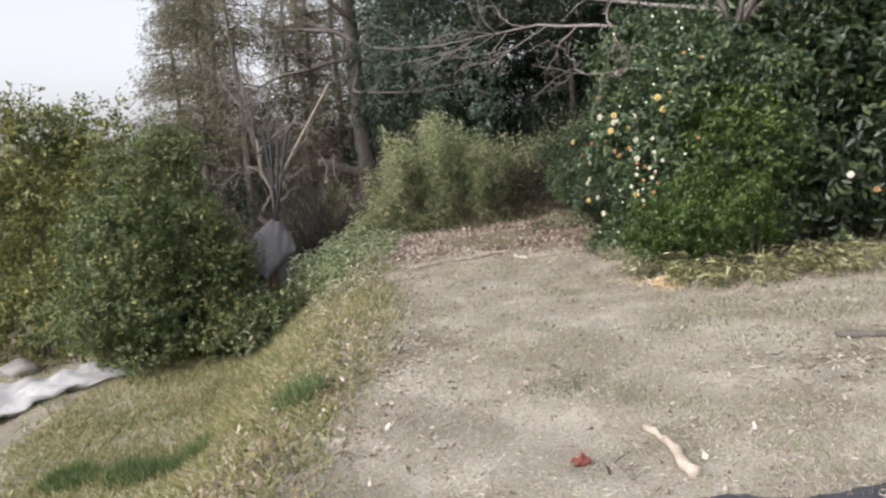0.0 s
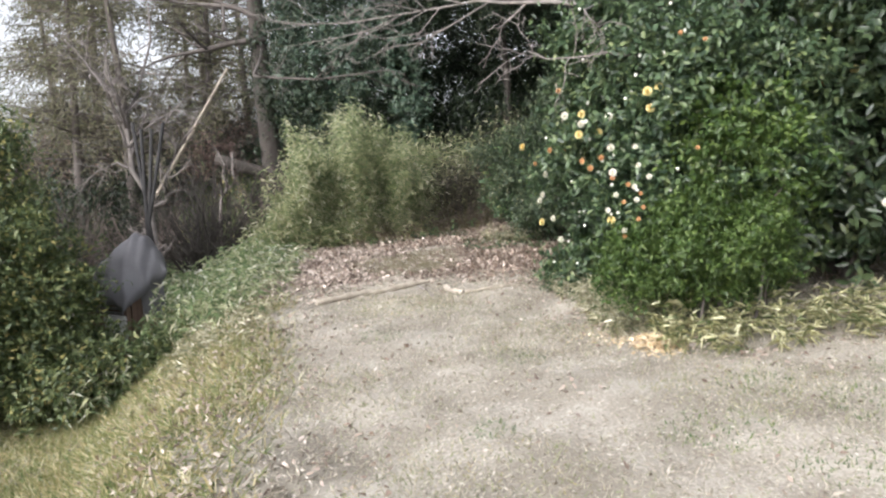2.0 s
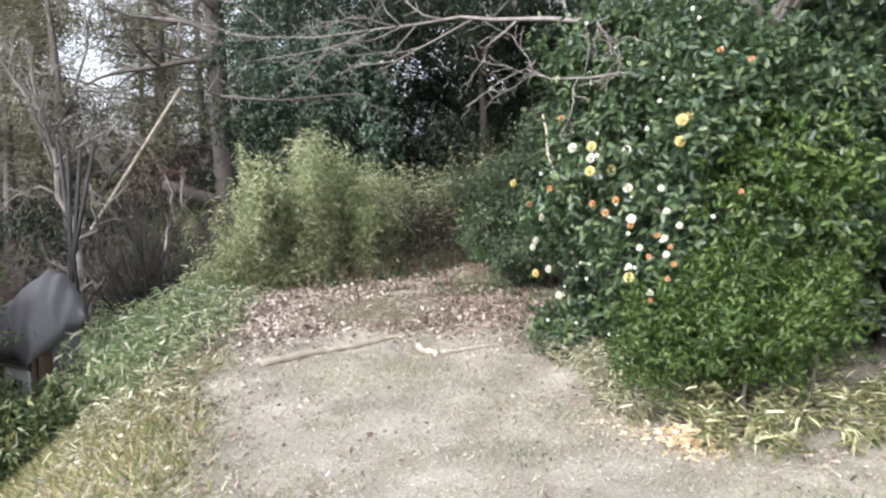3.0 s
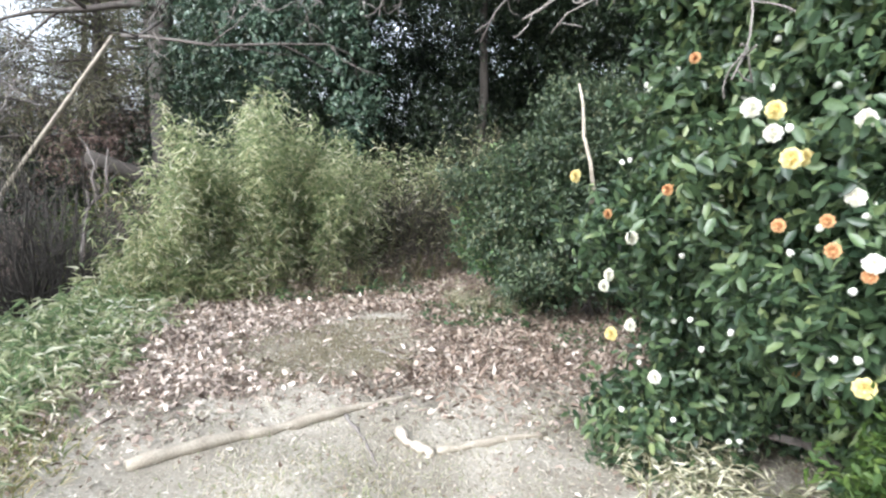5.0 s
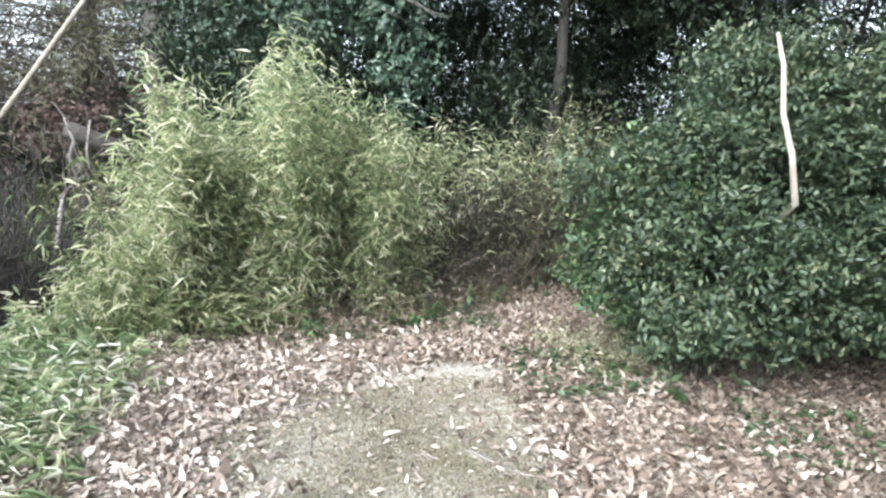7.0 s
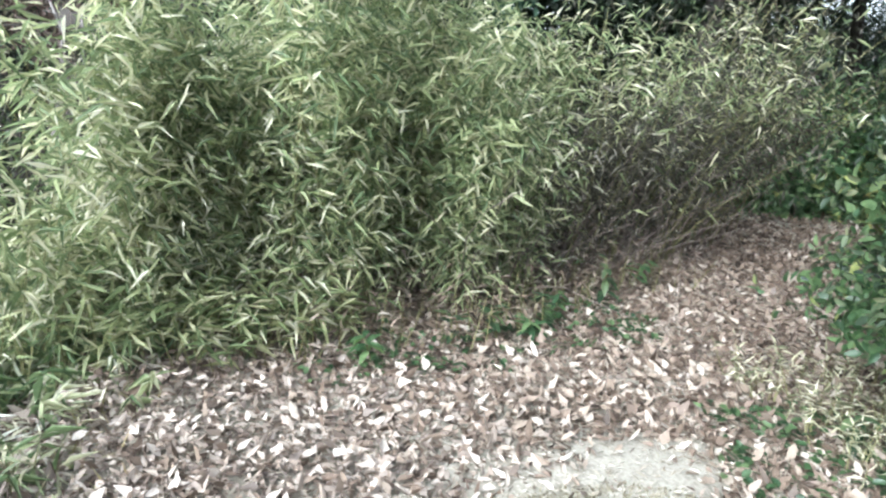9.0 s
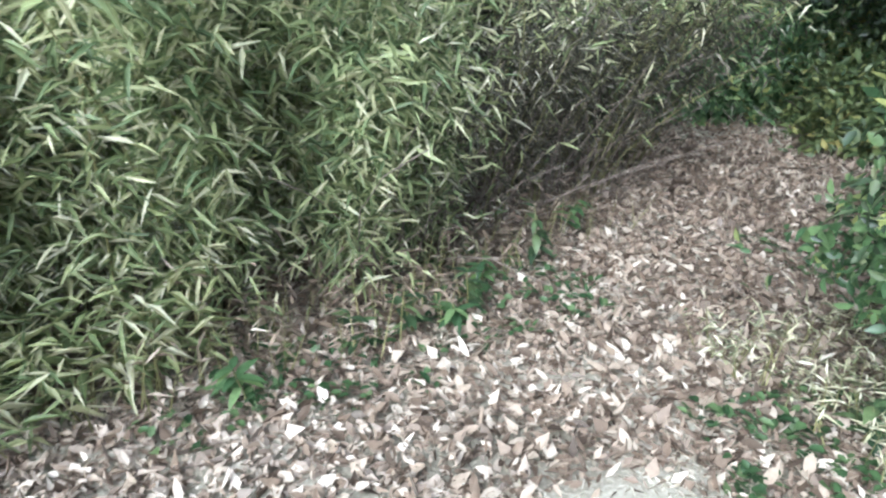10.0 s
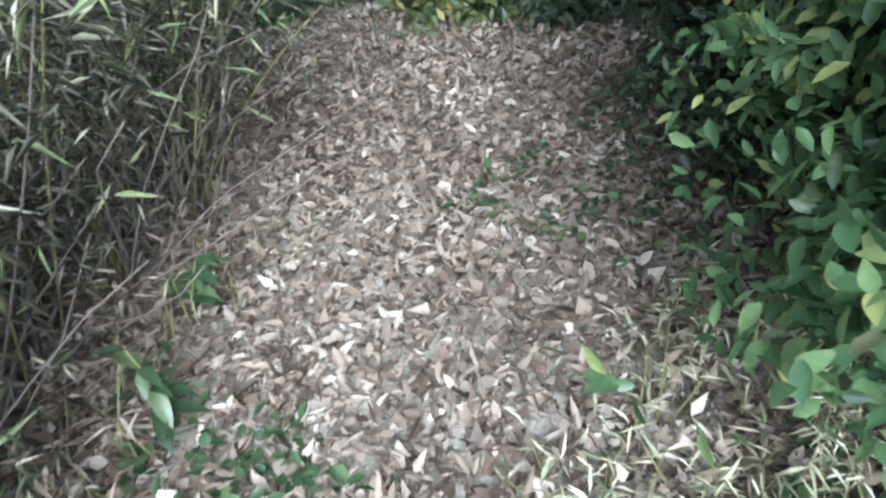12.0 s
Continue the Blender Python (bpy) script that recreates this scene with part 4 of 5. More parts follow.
bamboo_grass("bamboo_grass", "thin straw-coloured bamboo grass at the path's side", xy, 0.28, 5, "straw_leaf", 37, (0.035, 0.08), rise=0.3)

# ---- shrubs on the terrace ----
rng = np.random.default_rng(41)
CAM = spot(3.3, 8.1)
blobs = [(3.35, 8.0, 1.35, 1.1, 1.0, 1.5), (2.6, 8.55, 1.45, 0.5, 0.55, 0.78), (2.62, 8.35, 2.05, 0.48, 0.5, 0.55), (2.42, 8.7, 0.22, 0.42, 0.4, 0.3), (2.62, 7.7, 1.7, 0.5, 0.48, 0.65), (2.68, 7.33, 1.1, 0.42, 0.34, 0.5), (2.95, 7.35, 1.95, 0.5, 0.4, 0.55), (3.0, 8.2, 2.4, 0.8, 0.75, 0.55), (2.72, 8.75, 0.6, 0.42, 0.42, 0.42), (2.38, 8.75, 1.48, 0.17, 0.18, 0.24), (3.65, 7.3, 1.6, 0.55, 0.45, 0.65)]
camellia = shrub("camellia", "tall glossy dark green camellia with white and wilted orange flowers", "flowering shrub", CAM, blobs, "camellia_leaf", 10400, 9, 0.07, 0.034, 42, "oval", 6, "", 0.035, clumps=70, clump_r=0.2, near=(1.5, 2.5, 7.0, 9.0, "camellia_piece"), reach=0.17, droop=0.12)


def flower_mesh(name, seed, size):
    """A many-petalled bloom about size across, facing +z."""
    rng = np.random.default_rng(seed)
    B, A, N, L, W = [], [], [], [], []
    for ring, (count, tilt, long) in enumerate(((9, 0.05, 0.5), (9, 0.4, 0.48), (7, 0.85, 0.42), (6, 1.6, 0.36))):
        for k in range(count):
            a = (k + ring * 0.5) / count * 2 * math.pi + rng.normal(0, 0.1)
            out = np.array([math.cos(a), math.sin(a), tilt])
            B.append((0, 0, 0.05 * size * ring))
            A.append(out)
            N.append((-math.cos(a) * tilt, -math.sin(a) * tilt, 1.0))
            L.append(size * long)
            W.append(size * 0.62)
    return leaf_mesh(name, np.array(B), np.array(A), np.array(N), np.array(L), np.array(W), bend=-0.12)


BLOOM = {}
for k, (kind, mat) in enumerate((("white", "petal_white"), ("cream", "petal_cream"), ("orange", "petal_orange"))):
    BLOOM[kind] = flower_mesh("flower_" + kind, 50 + k, (0.085, 0.085, 0.07)[k])
    BLOOM[kind].materials.append(MAT[mat])


def flower(at, kind, parent, core, size=1.0):
    out = Vector(at) - Vector(core)
    out = out.normalized() + Vector((-0.45, -0.75, 0.1))
    out.z = out.z * 0.3 + 0.1
    ob = new("flower", BLOOM[kind])
    ob.parent = parent
    ob.matrix_basis = Matrix.Translation(Vector(at) - Vector(parent.location) + out.normalized() * (0.12 if at[1] < 7.0 else 0.1)) @ out.to_track_quat("Z", "Y").to_matrix().to_4x4() @ Matrix.Scale(size, 4)
    tagged(ob, {"white": "white double flower", "cream": "cream yellow double flower", "orange": "wilted orange-brown flower"}[kind])


CORE = (3.35, 8.0, 1.1)
for at in ((2.61, 7.2, 1.92), (2.5, 7.12, 1.76), (2.03, 7.4, 1.59), (1.92, 8.7, 1.51), (2.3, 7.65, 1.6), (2.14, 7.62, 1.76), (2.01, 8.41, 0.77), (2.23, 7.25, 0.89), (2.37, 6.88, 1.87)):
    flower(at, "cream", camellia, CORE, 0.9)
for at in ((1.95, 7.5, 1.75), (2.28, 7.39, 1.72), (2.14, 8.23, 0.61), (2.15, 8.48, 0.79), (2.09, 8.61, 1.02), (2.05, 8.58, 0.97), (2.27, 7.3, 1.27), (2.39, 7.15, 1.47), (2.13, 7.61, 1.68), (2.31, 7.43, 1.47), (2.15, 6.95, 1.12), (2.28, 6.88, 1.08), (2.36, 7.03, 1.33), (2.43, 7.0, 1.24), (2.25, 6.85, 1.18), (2.1, 7.0, 1.0), (2.19, 6.9, 0.85), (2.03, 8.31, 1.24)):
    flower(at, "white", camellia, CORE, 0.54 if at[1] < 7.2 else 0.85)
for at in ((1.96, 8.42, 1.34), (1.96, 7.95, 1.47), (2.24, 7.46, 1.39), (2.06, 7.24, 1.32), (2.48, 7.78, 0.76), (2.27, 8.39, 1.46), (2.07, 8.0, 1.99), (2.27, 7.31, 1.23), (2.09, 7.5, 1.37), (2.33, 6.92, 1.12), (2.22, 6.97, 1.06), (2.85, 7.09, 1.46), (2.2, 6.84, 1.2), (2.33, 6.88, 1.02), (2.3, 6.9, 0.93), (2.2, 6.92, 0.8), (2.75, 6.88, 1.44), (2.68, 7.0, 2.3), (2.84, 6.94, 2.23)):
    flower(at, "orange", camellia, CORE, 0.54 if at[1] < 7.2 else 0.75)
bm = bmesh.new()
bmesh.ops.create_icosphere(bm, subdivisions=2, radius=0.014)
for v in bm.verts:
    v.co.z *= 1.35 - 0.3 * (v.co.z > 0.008)
    v.co.xy *= 1 + 0.12 * math.sin(3 * math.atan2(v.co.y, v.co.x))
for f in bm.faces:
    f.smooth = True
bud = bpy.data.meshes.new("bud")
bm.to_mesh(bud)
bm.free()
bud.materials.append(MAT["petal_white"])
p, o = blob_points(rng, blobs, 900, (1.02, 1.1), 0.05)
p = p[(p[:, 0] < 2.9)][:130]
for at in p:
    ob = new("bud", bud)
    ob.parent = camellia
    ob.matrix_basis = Matrix.Translation(Vector(at) - camellia.location) @ Matrix.Rotation(rng.uniform(0, 6), 4, "X")

shrub("low_shrub", "bright green feathery low evergreen shrub", "shrub", spot(2.8, 6.9), [(2.78, 6.9, 0.64, 0.7, 0.42, 0.42), (2.42, 6.85, 0.58, 0.4, 0.36, 0.32), (3.18, 6.9, 0.66, 0.42, 0.38, 0.4), (3.22, 7.0, 1.2, 0.36, 0.28, 0.38), (2.8, 6.95, 1.0, 0.4, 0.3, 0.25)],
      "fresh_leaf", 3400, 11, 0.045, 0.016, 43, "lance", 7, "", 0.015, clumps=40, clump_r=0.16, reach=0.12)
shrub("fresh_shrub", "yellow-green evergreen shrub growing up against the camellia", "shrub", spot(3.2, 7.0), [(3.2, 7.0, 1.55, 0.42, 0.28, 0.45), (3.5, 6.95, 1.3, 0.3, 0.25, 0.4), (2.95, 6.98, 1.35, 0.28, 0.22, 0.3)],
      "fresh_leaf", 520, 8, 0.06, 0.028, 53, "oval", 5, "", 0.014, clumps=22, clump_r=0.15, reach=0.14)
broad = shrub("broadleaf_tree", "large dark evergreen with broad glossy leaves and orange fruit", "tree", spot(5.2, 8.3),
              [(5.2, 8.4, 2.0, 1.5, 1.4, 2.0), (4.6, 7.5, 1.2, 0.8, 0.8, 1.0), (5.4, 7.3, 1.5, 0.9, 0.8, 1.2), (4.7, 8.0, 3.0, 1.0, 0.9, 1.0), (5.6, 7.6, 3.1, 1.0, 0.9, 1.0), (6.2, 6.9, 1.6, 0.9, 0.8, 1.4)],
              "broad_leaf", 5200, 8, 0.11, 0.052, 44, "oval", 6, "", 0.06, clumps=60, clump_r=0.36, reach=0.22, droop=0.2)
for at, kind in (((4.27, 6.42, 0.81), "orange"), ((4.42, 6.45, 0.8), "orange"), ((4.95, 6.84, 1.2), "cream"), ((4.3, 7.2, 2.0), "cream"), ((4.2, 6.7, 0.95), "white"), ((4.7, 6.7, 0.55), "white"), ((4.1, 7.3, 1.9), "orange")):
    flower(at, kind, broad, (5.2, 8.4, 1.5), 0.9)

SHR = [(4.1, 12.4, 1.2, 1.15, 1.0, 1.3), (3.25, 11.65, 0.8, 0.75, 0.6, 0.5), (3.3, 12.2, 0.85, 0.5, 0.48, 0.6), (2.78, 11.75, 0.95, 0.5, 0.5, 0.55), (3.85, 11.45, 0.98, 0.6, 0.5, 0.45), (4.2, 12.8, 0.8, 0.8, 0.6, 0.8), (2.95, 12.0, 1.35, 0.4, 0.4, 0.45), (2.8, 12.05, 0.9, 0.46, 0.44, 0.5), (4.3, 11.8, 2.0, 0.6, 0.6, 0.5), (2.5, 12.0, 1.42, 0.42, 0.32, 0.42), (2.5, 11.92, 0.98, 0.42, 0.32, 0.36), (3.3, 12.2, 2.0, 0.45, 0.4, 0.4)]
sidebush = shrub("evergreen_shrub", "dense dark green evergreen shrub beside the leafy path", "shrub", spot(3.6, 12.0), SHR, "shrub_leaf", 9200, 10, 0.05, 0.024, 45, "oval", 7, "", 0.02, clumps=70, clump_r=0.24, reach=0.18, droop=0.12)
rng = np.random.default_rng(46)
b, a, nn, L, W = foliage(rng, [(2.68, 12.2, 1.08, 0.42, 0.36, 0.42), (3.2, 12.55, 0.95, 0.42, 0.4, 0.5), (2.95, 12.3, 0.55, 0.42, 0.36, 0.32), (2.45, 12.36, 0.7, 0.24, 0.24, 0.26), (2.7, 12.2, 1.35, 0.35, 0.28, 0.35)], 1500, 8, 0.058, 0.028, reach=0.2)
close = np.argsort(np.hypot(b[:, 0] - 1.6, b[:, 1] - 12.4))[:290]
rest = np.setdiff1d(np.arange(len(b)), close)
part("crown", leaf_mesh("crown", b[rest] - np.array(sidebush.location), a[rest], nn[rest], L[rest], W[rest]), MAT["young_leaf"], sidebush, "brighter young leaves")
leaf_pieces("leaf", sidebush, MAT["young_piece"], b[close], a[close], nn[close], L[close], W[close])
part("dead_stem", tube_mesh("dead_stem", [(np.array([(3.4, 11.9, 1.1), (3.22, 11.42, 1.35), (3.18, 11.45, 1.65), (3.12, 11.5, 1.9), (3.12, 11.55, 2.2), (3.09, 11.6, 2.4)]) - np.array(sidebush.location), np.array([0.024, 0.022, 0.02, 0.018, 0.016, 0.011]))], 7), MAT["dead_wood"], sidebush, "bare pale dead stem")
rng = np.random.default_rng(47)
xy = np.concatenate([scatter(rng, 110, 1.7, 2.6, 11.6, 12.6), scatter(rng, 70, 1.0, 2.0, 13.2, 14.2), scatter(rng, 45, -0.1, 1.0, 12.9, 13.5), scatter(rng, 70, 2.4, 3.6, 10.4, 11.4), scatter(rng, 60, 3.0, 4.6, 13.0, 13.9)])
b = on_ground(xy, 0.03)
n = len(b)
per = 7
B = np.repeat(b, per, 0) + rng.normal(0, 0.035, (n * per, 3)) * np.array([1, 1, 0.6])
a = rng.uniform(0, 6.3, n * per)
plants = part("ground_ivy", leaf_mesh("ground_ivy", B, np.column_stack([np.cos(a), np.sin(a), rng.normal(0.3, 0.3, n * per)]), unit(np.array([0, 0, 1.0]) + rng.normal(0, 0.3, (n * per, 3))), rng.uniform(0.03, 0.065, n * per), rng.uniform(0.02, 0.04, n * per)), MAT["creeper_leaf"])
tagged(plants, "dark green creeping ivy among fallen leaves", "ivy", kind="stuff")



def seedling(place, tall, seed):
    """A small broad-leaved seedling: one stalk with whorls of long dark leaves."""
    rng = np.random.default_rng(seed)
    ob = thing("seedling", place, "small dark green broad-leaved seedling among fallen leaves", "seedling", "seedlings by the thicket")
    stalk = wander(rng, (0, 0, -0.02), (rng.normal(0, 0.15), rng.normal(0, 0.15), 1), tall, 0.005, 0.003, 5, 0.08)
    part("stalk", tube_mesh("stalk", [stalk], 5), MAT["culm"], ob)
    n = 15
    k = rng.integers(2, 6, n)
    a = rng.uniform(0, 6.3, n)
    axis = np.column_stack([np.cos(a), np.sin(a), rng.normal(0.15, 0.3, n)])
    leaf_pieces("leaf", ob, MAT["young_piece"] if seed % 2 else MAT["camellia_piece"], stalk[0][k] + np.array(place), axis, np.tile([0, 0, 1.0], (n, 1)), rng.uniform(0.07, 0.13, n), rng.uniform(0.028, 0.045, n), bend=0.3)


for k, (x, y, tall) in enumerate(((1.28, 13.5, 0.28), (1.2, 13.42, 0.2), (1.81, 13.95, 0.36), (1.45, 13.75, 0.22), (0.75, 13.3, 0.2), (2.15, 14.35, 0.25), (1.0, 13.4, 0.24), (0.3, 13.05, 0.18), (2.3, 12.3, 0.16), (2.6, 11.5, 0.2))):
    seedling(spot(x, y), tall, 300 + k)

# ---- bushes below the bank ----
shrub("round_bush", "large dull green evergreen bush below the bank", "bush", spot(-3.9, 9.3), [(-4.05, 9.3, 0.3, 1.05, 1.1, 1.35), (-3.6, 8.8, -0.4, 0.6, 0.6, 0.6), (-2.85, 8.9, -0.65, 0.45, 0.45, 0.4), (-4.4, 9.0, -0.1, 0.9, 0.9, 0.9), (-4.1, 9.5, 1.4, 0.7, 0.7, 0.75), (-3.6, 9.2, 0.8, 0.6, 0.6, 0.6), (-2.5, 9.65, -0.78, 0.5, 0.42, 0.42), (-3.25, 9.35, -0.25, 0.55, 0.5, 0.7), (-2.75, 9.2, -0.7, 0.5, 0.45, 0.45)],
      "olive_leaf", 6800, 9, 0.07, 0.03, 48, "lance", 6, "bushes below the bank", 0.03, clumps=50, clump_r=0.32, reach=0.18)
shrub("yellow_bush", "yellow-green evergreen bush further down the bank", "bush", spot(-6.4, 10.2), [(-6.4, 10.8, 0.9, 1.5, 1.4, 1.8), (-7.6, 10.4, 0.5, 1.3, 1.2, 1.5), (-5.5, 11.0, 1.7, 0.8, 0.8, 1.2), (-6.2, 9.9, -0.2, 1.0, 0.8, 1.0), (-6.9, 10.9, 2.1, 0.9, 0.9, 0.8)],
      "yellow_leaf", 4400, 9, 0.08, 0.036, 49, "lance", 6, "bushes below the bank", 0.03, clumps=50, clump_r=0.42, reach=0.2)
shrub("yellow_bush", "yellow-green evergreen bush behind another bush", "bush", spot(-8.8, 13.0), [(-8.8, 13.0, 0.7, 1.7, 1.4, 2.0), (-10.2, 12.6, 0.3, 1.5, 1.4, 1.6), (-7.4, 13.5, 1.0, 1.2, 1.1, 1.6)],
      "yellow_leaf", 3600, 8, 0.09, 0.04, 50, "lance", 5, "bushes below the bank", 0.03, clumps=40, clump_r=0.45, reach=0.22)


# ---- bare trees ----
def bare_tree(name, label, place, limbs, seed, bark="pale_bark", depth=2, count=5, shrink=0.6, spread=0.9, lift=0.03, category="tree", group=""):
    """A leafless tree: each limb (points from the foot, first and last radius) is a part with its side branches and twigs."""
    rng = np.random.default_rng(seed)
    ob = thing(name, place, label, category, group)
    for pts, r0, r1 in limbs:
        pts = np.array(pts, float)
        lines = []
        ramify(rng, (pts, np.linspace(r0, r1, len(pts))), depth, lines, count, shrink, spread, lift)
        part("limb", tube_mesh("limb", lines), MAT[bark], ob)
    return ob


# the pruned fruit tree below the bank
bare_tree("bare_fruit_tree", "leafless grey fruit tree with pruned crooked limbs", spot(-3.28, 13.2),
          [([(0, 0, -0.1), (0.03, 0, 0.90), (0.02, 0, 1.80)], 0.08, 0.06),
           ([(0.02, 0.00, 1.80), (-0.02, 0.05, 2.09), (-0.15, -0.08, 2.43), (-0.18, 0.05, 2.81), (-0.16, -0.08, 3.30), (0.02, 0.05, 3.59), (0.15, -0.08, 3.83), (0.33, 0.05, 4.44), (0.39, -0.08, 5.00)], 0.06, 0.012),
           ([(-0.16, 0.00, 3.30), (-0.26, 0.05, 3.51), (-0.49, -0.08, 3.87), (-0.75, 0.05, 4.26), (-0.94, -0.08, 4.54)], 0.03, 0.01),
           ([(-0.20, 0.00, 2.81), (-0.29, 0.05, 3.10), (-0.32, -0.08, 3.34), (-0.34, 0.05, 3.79)], 0.025, 0.008),
           ([(0.02, 0.00, 1.80), (0.28, 0.05, 1.92), (0.34, -0.08, 2.29), (0.53, 0.05, 2.71), (0.83, -0.08, 3.03)], 0.04, 0.015),
           ([(-0.18, 0.00, 2.81), (-0.03, 0.05, 3.01), (0.25, -0.08, 3.15), (0.58, 0.05, 3.36), (0.85, -0.08, 3.24)], 0.026, 0.008),
           ([(-0.15, 0.00, 2.43), (-0.41, 0.05, 2.57), (-0.68, -0.08, 2.45), (-1.00, 0.05, 2.23)], 0.028, 0.008),
           ([(0.02, 0.00, 3.59), (-0.11, 0.05, 3.71), (-0.30, -0.08, 3.91)], 0.016, 0.006)], 61, "pale_bark", 2, 9, 0.4, 1.0, 0.05)
for k, (x, y, lean, tall) in enumerate(((-2.99, 12.45, -0.14, 3.16), (-3.19, 12.45, 0.17, 3.06), (-3.29, 12.45, 0.42, 3.05), (-3.48, 12.45, 0.79, 3.14))):
    x0, y0, z0 = spot(x, y)
    rng = np.random.default_rng(70 + k)
    tagged(part("support_post", tube_mesh("support_post", [(np.array([(x0, y0, z0 - 0.05), (x0 + lean * 0.5, y0, z0 + tall * 0.5), (x0 + lean, y0, z0 + tall)]), np.array([0.028, 0.027, 0.026]))], 8), MAT["black_post"]),
           "thin black post standing against a bare tree", "post", "posts by the bare tree")
pole_a, pole_b = np.array([-6.0, 18.3, -1.22]), np.array([-2.66, 18.1, 3.66])
tagged(part("prop_pole", tube_mesh("prop_pole", [(np.array([pole_a + (pole_b - pole_a) * s for s in np.linspace(0, 1, 8)]), np.array([0.048, 0.045, 0.046, 0.041, 0.042, 0.038, 0.037, 0.033]))], 8), MAT["weathered_wood"]), "long pale wooden pole leaning in the bare branches", "pole")
bare_tree("bare_sapling", "thin pale leafless sapling with a forked crooked stem", spot(-3.15, 17.5),
          [([(0, 0, -0.1), (0.05, 0, 0.8), (0.15, 0, 1.65), (0.35, 0, 1.9)], 0.045, 0.036), ([(0.35, 0, 1.88), (0.25, 0, 2.2), (0.31, 0, 2.4), (0.2, 0, 2.7)], 0.034, 0.016),
           ([(0.35, 0, 1.88), (0.5, 0, 2.0), (0.47, 0, 2.3), (0.52, 0, 2.7)], 0.034, 0.016)], 67, "pale_bark", 1, 3, 0.4, 0.9)
shrub("withered_bush", "small bush with pinkish-brown withered leaves", "bush", spot(-3.3, 18.8), [(-3.35, 18.7, 1.9, 0.5, 0.4, 0.35), (-3.7, 18.8, 1.5, 0.4, 0.4, 0.4)],
      "pink_leaf", 110, 6, 0.08, 0.04, 68, "oval", 5, "", 0.02, reach=0.25)
# thickets of fine upright twigs
for k, (x, y, tall, n) in enumerate(((-4.6, 17.2, 1.8, 34), (-2.67, 14.5, 2.4, 80), (-2.0, 16.6, 2.0, 26), (-5.4, 15.0, 2.0, 40), (-4.6, 13.6, 1.5, 30))):
    rng = np.random.default_rng(80 + k)
    place = spot(x, y)
    ob = thing("twiggy_shrub", place, "leafless shrub of dense upright brown twigs", "shrub", "bare shrubs below the bank")
    for _ in range(n):
        way = (rng.normal(0, 0.38 if k == 1 else 0.35), rng.normal(0, 0.35), 1)
        lines = []
        ramify(rng, wander(rng, (rng.normal(0, 0.1), rng.normal(0, 0.1), -0.05), way, tall * rng.uniform(0.6, 1.1), 0.022 if k == 1 else 0.014, 0.004, 6, 0.12), 1, lines, 9, 0.4, 0.8, 0.05)
        part("stem", tube_mesh("stem", lines, 4), MAT["dark_bark" if k == 1 else "twig"], ob)
# the leafless forked tree in the camellia, whose branches hang over the lawn
FOOT = spot(3.9, 8.7)


def from_foot(*pts):
    return [(x - FOOT[0], y - FOOT[1], z - FOOT[2]) for x, y, z in pts]


fork = bare_tree("forked_tree", "leafless grey forked tree with wide branches over the lawn", FOOT,
                 [(from_foot((3.9, 8.7, -0.1), (3.9, 8.7, 1.2), (3.65, 8.3, 2.0), (3.5, 7.7, 2.62)), 0.075, 0.06),
                  (from_foot((3.5, 7.7, 2.6), (3.3, 7.7, 3.1), (3.05, 7.75, 3.8), (3.0, 7.8, 4.6)), 0.04, 0.015),
                  (from_foot((3.5, 7.7, 2.6), (3.95, 7.7, 2.95), (4.4, 7.8, 3.5), (4.7, 7.9, 4.3)), 0.05, 0.02)], 64, "pale_bark", 1, 5, 0.5, 0.9)
for k, (pts, r0, r1) in enumerate((
        (from_foot((3.55, 7.95, 2.45), (3.1, 8.05, 2.7), (2.66, 8.3, 2.8), (2.35, 9.3, 3.07), (1.99, 10.0, 3.22), (1.75, 10.4, 3.34), (1.35, 10.95, 3.38), (0.89, 11.2, 3.37), (0.18, 11.6, 3.35), (-0.48, 12.0, 3.43), (-0.96, 12.4, 3.57)), 0.045, 0.007),
        (from_foot((1.84, 10.2, 3.27), (1.4, 10.35, 3.05), (1.0, 10.35, 2.85), (0.7, 10.7, 2.87), (0.33, 11.0, 2.78)), 0.018, 0.004),
        (from_foot((0.9, 11.2, 3.37), (0.46, 11.16, 3.18), (0.03, 11.6, 3.16), (-0.43, 12.2, 3.21), (-0.85, 12.6, 3.2)), 0.015, 0.004),
        (from_foot((1.35, 10.95, 3.38), (1.06, 10.9, 3.06), (0.59, 11.1, 3.04), (0.28, 11.3, 3.19)), 0.014, 0.004),
        (from_foot((3.4, 7.75, 2.85), (3.06, 9.0, 3.21), (2.2, 10.0, 3.62), (1.54, 10.6, 3.8), (0.58, 11.4, 4.22), (-0.33, 12.0, 4.48)), 0.045, 0.01),
        (from_foot((3.5, 7.75, 2.3), (3.1, 7.65, 2.25), (2.74, 7.6, 2.22), (2.24, 7.47, 2.27), (2.04, 7.55, 2.25), (1.82, 7.73, 2.27), (1.69, 7.9, 2.37)), 0.025, 0.005),
        (from_foot((2.5, 8.2, 2.83), (2.12, 7.6, 2.64), (2.22, 7.47, 2.37), (2.15, 7.47, 2.28)), 0.014, 0.005))):
    rng = np.random.default_rng(630 + k)
    lines = []
    size = np.linalg.norm(np.diff(np.array(pts), axis=0), axis=1).sum()
    ramify(rng, (np.array(pts), np.linspace(r0 * 0.72, r1 * 0.7, len(pts))), 2, lines, 12 if size > 3 else 7, 0.2 if size > 3 else 0.35, 0.85, 0.02, 0.25)
    part("limb", tube_mesh("limb", lines), MAT["pale_bark"], fork)


